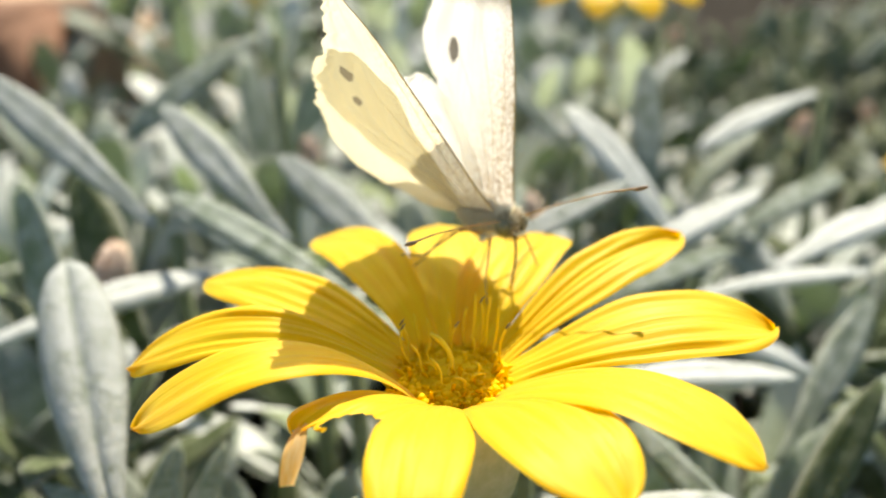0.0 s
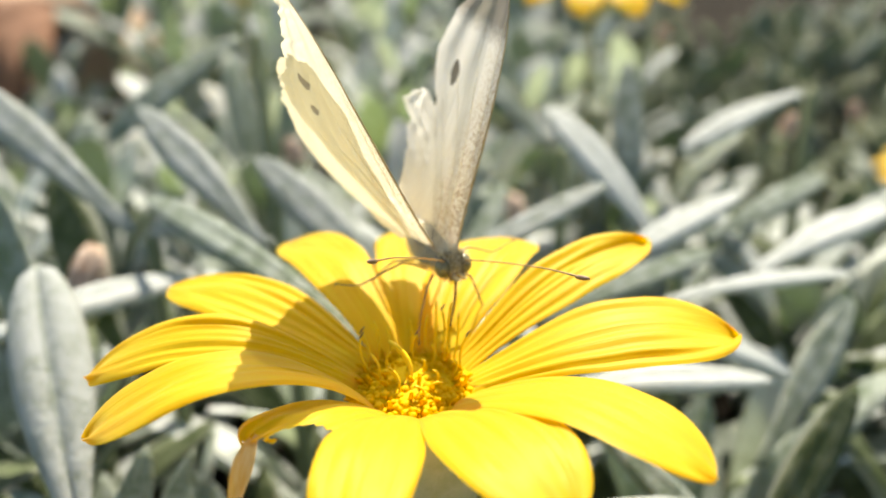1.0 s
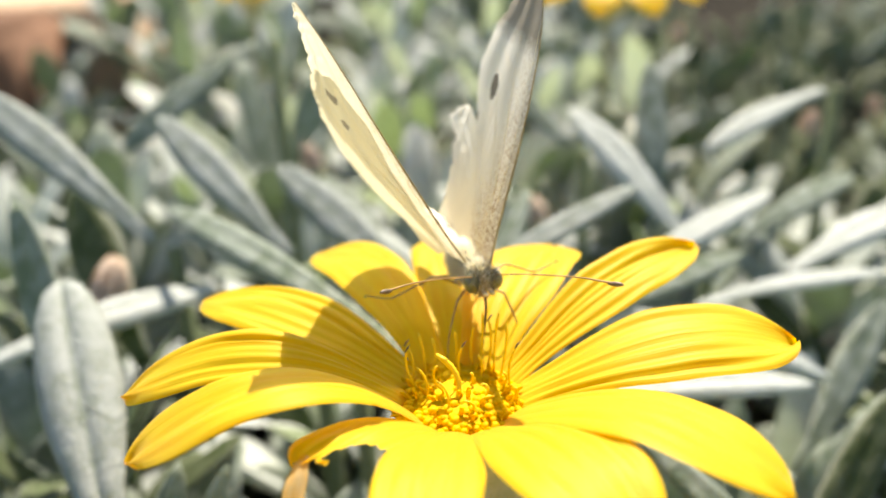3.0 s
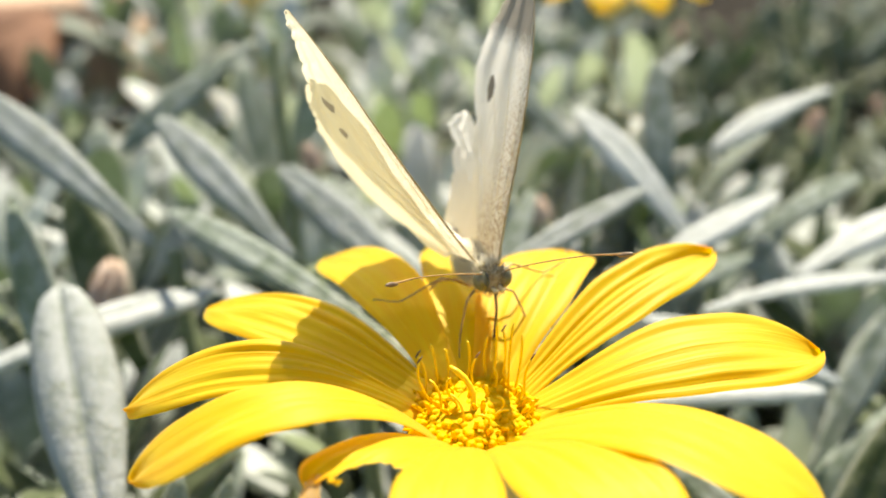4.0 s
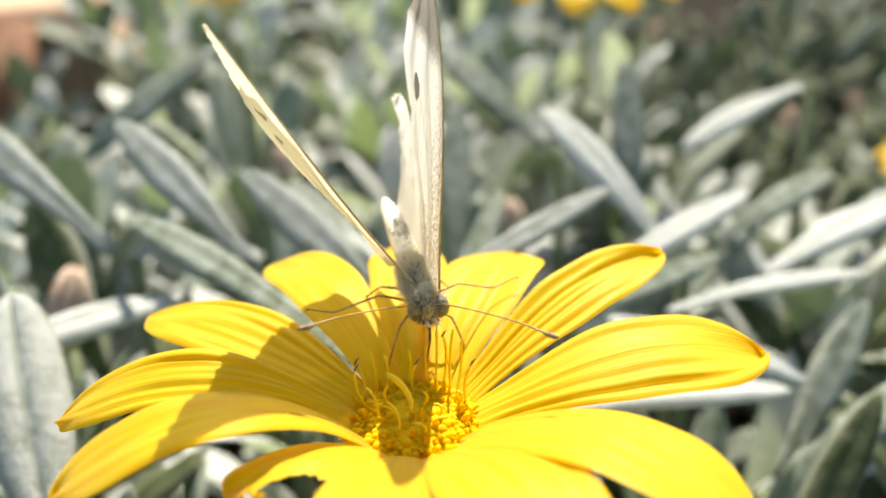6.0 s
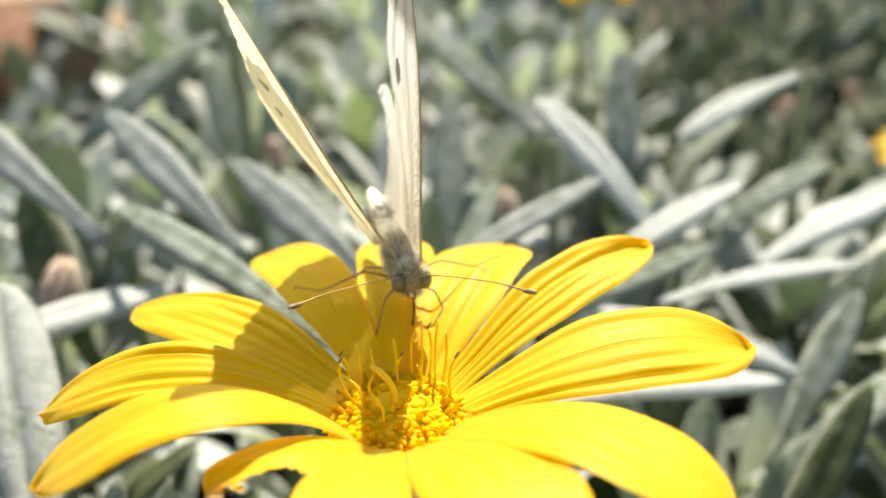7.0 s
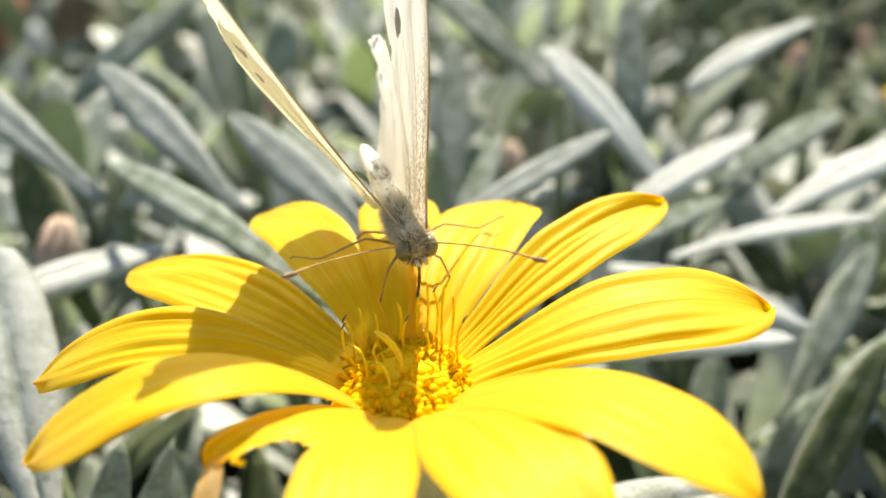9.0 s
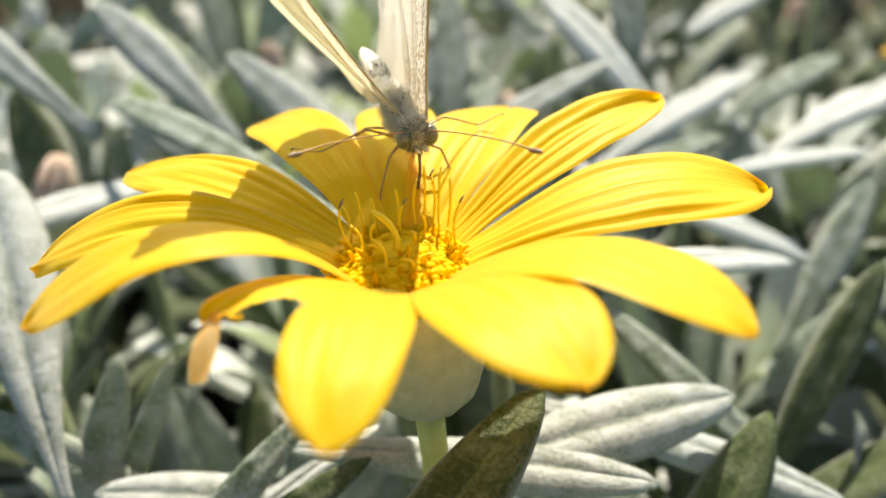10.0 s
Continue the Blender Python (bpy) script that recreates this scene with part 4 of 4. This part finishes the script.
        front = [(wing_x(p[0], 0, s * 0.07, fore[-1][0]), p[1] + 0.004, p[0]) for p in fore]
        curved_rod(bm, front, [0.012, 0.010, 0.009, 0.008, 0.007, 0.006, 0.005, 0.004, 0.003][: len(front)], 30, 6)
        part("vein", bm, HAIR_BROWN, ob, "brown front vein")
        for k, (y0, y1, z1) in enumerate([(0.08, -0.02, 2.1), (0.04, -0.35, 1.95 if s < 0 else 1.55), (0.0, -0.72, 1.6 if s < 0 else 1.3), (-0.08, -0.75, 1.1)]):
            bm = bmesh.new()
            line = []
            for u in (0.04, 0.25, 0.5, 0.75, 0.97):
                y, z = 1.03 * (y0 + (y1 - y0) * u ** 1.4), 1.03 * z1 * u
                k0 = max(i for i in range(len(fore) - 1) if z >= fore[i][0] - 1e-9)
                g = (z - fore[k0][0]) / (fore[k0 + 1][0] - fore[k0][0])
                y_f, y_r = (fore[k0][n] + (fore[k0 + 1][n] - fore[k0][n]) * g for n in (1, 2))
                line.append((wing_x(z, (y - y_f) / (y_r - y_f), s * 0.07, fore[-1][0]), y, z))
            curved_rod(bm, line, [0.0045, 0.004, 0.0035, 0.003, 0.002], 16, 5)
            part("vein", bm, HAIR, ob)
        wings[side] = [ob]
        ob = part("hindwing", outline_sheet(HIND if s > 0 else HIND_LEFT, 0.11, 8.3 + s, s * 0.06), HINDWING if s > 0 else HINDWING_WHITE, thing, "cream hindwing with a frayed edge")
        wings[side].append(ob)
    feelers = {}
    for side in ("left", "right"):
        bm = bmesh.new()
        curved_rod(bm, [(0, 0, 0), (0, 0.4, 0.03), (0, 0.85, 0.035), (0, 1.10, 0.012), (0, 1.19, 0.0), (0, 1.25, -0.004)], [0.008, 0.006, 0.006, 0.009, 0.018, 0.008], 26, 7)
        ob = part("antenna", bm, LIMB, thing, "thin brown antenna")
        bm = bmesh.new()
        blob(bm, Vector((0, 1.185, 0.0)) * CM, Vector((0.022, 0.07, 0.020)) * CM, None, 10, 8)
        part("club", bm, CHITIN, ob, "dark antenna club")
        feelers[side] = ob
    return thing, wings, feelers


BUTTERFLY, WINGS, FEELERS = butterfly()

# seconds; head x, y, height over the disc (cm); heading from the camera to +x, nose down (degrees);
# lean from upright and twist of the left wing, the same of the right wing; yaw and rise of the right and left antenna
STATES = [
    (0, 0.52, 1.36, 0.75, 38, -2, 7, 9, 30, 12, -84, 7, 31, 20),
    (0.5, 0.36, 0.94, 0.75, 34, 0, 19, -0, 20, 11, -68, 21, 15, 14),
    (1, 0.32, 0.91, 0.62, 29, 4, 18, -1, 25, 9, -62, 25, 27, 11),
    (1.5, 0.23, 1.10, 0.58, 19, 3, 15, 5, 29, 9, -55, 26, 54, 25),
    (2, 0.22, 1.18, 0.55, 20, 1, 18, 5, 25, 9, -58, 26, 45, 17),
    (2.5, 0.21, 0.87, 0.55, 19, 2, 18, 2, 26, 9, -57, 20, 34, 12),
    (4, 0.17, 1.13, 0.55, 21, -4, 16, 1, 29, 10, -61, 16, 35, 18),
    (4.5, 0.17, 0.87, 0.50, 16, 9, 4, 6, 31.8, 10, -60, 19, 39, 30),
    (5, 0.12, 1.04, 0.50, 15, 7, 3, 4, 32.3, 11, -61, 18, 38, 23),
    (6.5, 0.12, 0.76, 0.48, 14, 12, 3, 3, 27.3, 15, -61, 21, 29, 17),
    (7, 0.10, 1.18, 0.48, 15, 6, 3, 2, 25.3, 11, -58, 15, 32, 17),
    (7.5, 0.14, 1.13, 0.48, 16, 4, 4, 3, 27.3, 10, -57, 16, 36, 23),
    (8, 0.14, 1.14, 0.48, 17, 4, 5, 1, 30.8, 10, -58, 10, 33, 17),
    (8.5, 0.15, 0.95, 0.48, 17, 7, 4, 2, 29.3, 10, -59, 12, 24, 21),
    (9, 0.10, 1.07, 0.48, 18, 8, 4, 3, 29.3, 11, -64, 16, 28, 20),
    (9.5, 0.11, 1.07, 0.48, 18, 7, 4, 3, 30.3, 11, -62, 14, 25, 17),
    (10, 0.13, 1.07, 0.48, 18, 8, 4, 3, 30.3, 11, -61, 15, 24, 15),
]


def motions():
    body, wing_rows, feeler_rows = [], {"left": [], "right": []}, {"left": [], "right": []}
    for t, x, y, z, heading, nose, lean_l, twist_l, lean_r, twist_r, yaw_r, rise_r, yaw_l, rise_l in STATES:
        turn = pose(0, 0, 0, -nose, 0, 180 + heading)
        at_head = Vector((x * CM, y * CM, FLOWER_Z + z * CM))
        o = at_head - turn @ (Vector((0, 0.42, 0.02)) * CM)
        body.append((t, Matrix.Translation(o) @ turn))
        wing_rows["left"].append((t, pose(-0.0011, 0.0002, 0.0009, 0, 2 - lean_l, 0) @ pose(0, 0, 0, 0, 0, twist_l)))
        wing_rows["right"].append((t, pose(0.0011, 0.0000, 0.0008, 0, lean_r, 0) @ pose(0, 0, 0, 0, 0, twist_r)))
        feeler_rows["right"].append((t, pose(0.0006, 0.0046, 0.0008, rise_r, 0, yaw_r)))
        feeler_rows["left"].append((t, pose(-0.0006, 0.0046, 0.0008, rise_l, 0, yaw_l)))
    walk(BUTTERFLY, body)
    for side in ("left", "right"):
        walk(WINGS[side][0], wing_rows[side])
        # the hind wing hangs a little further out than the forewing
        walk(WINGS[side][1], [(t, m @ (pose(0, 0, 0, -9, 1, 0) if side == "right" else pose(0, 0, 0, 1, -4, 0))) for t, m in wing_rows[side]])
        walk(FEELERS[side], feeler_rows[side])


motions()
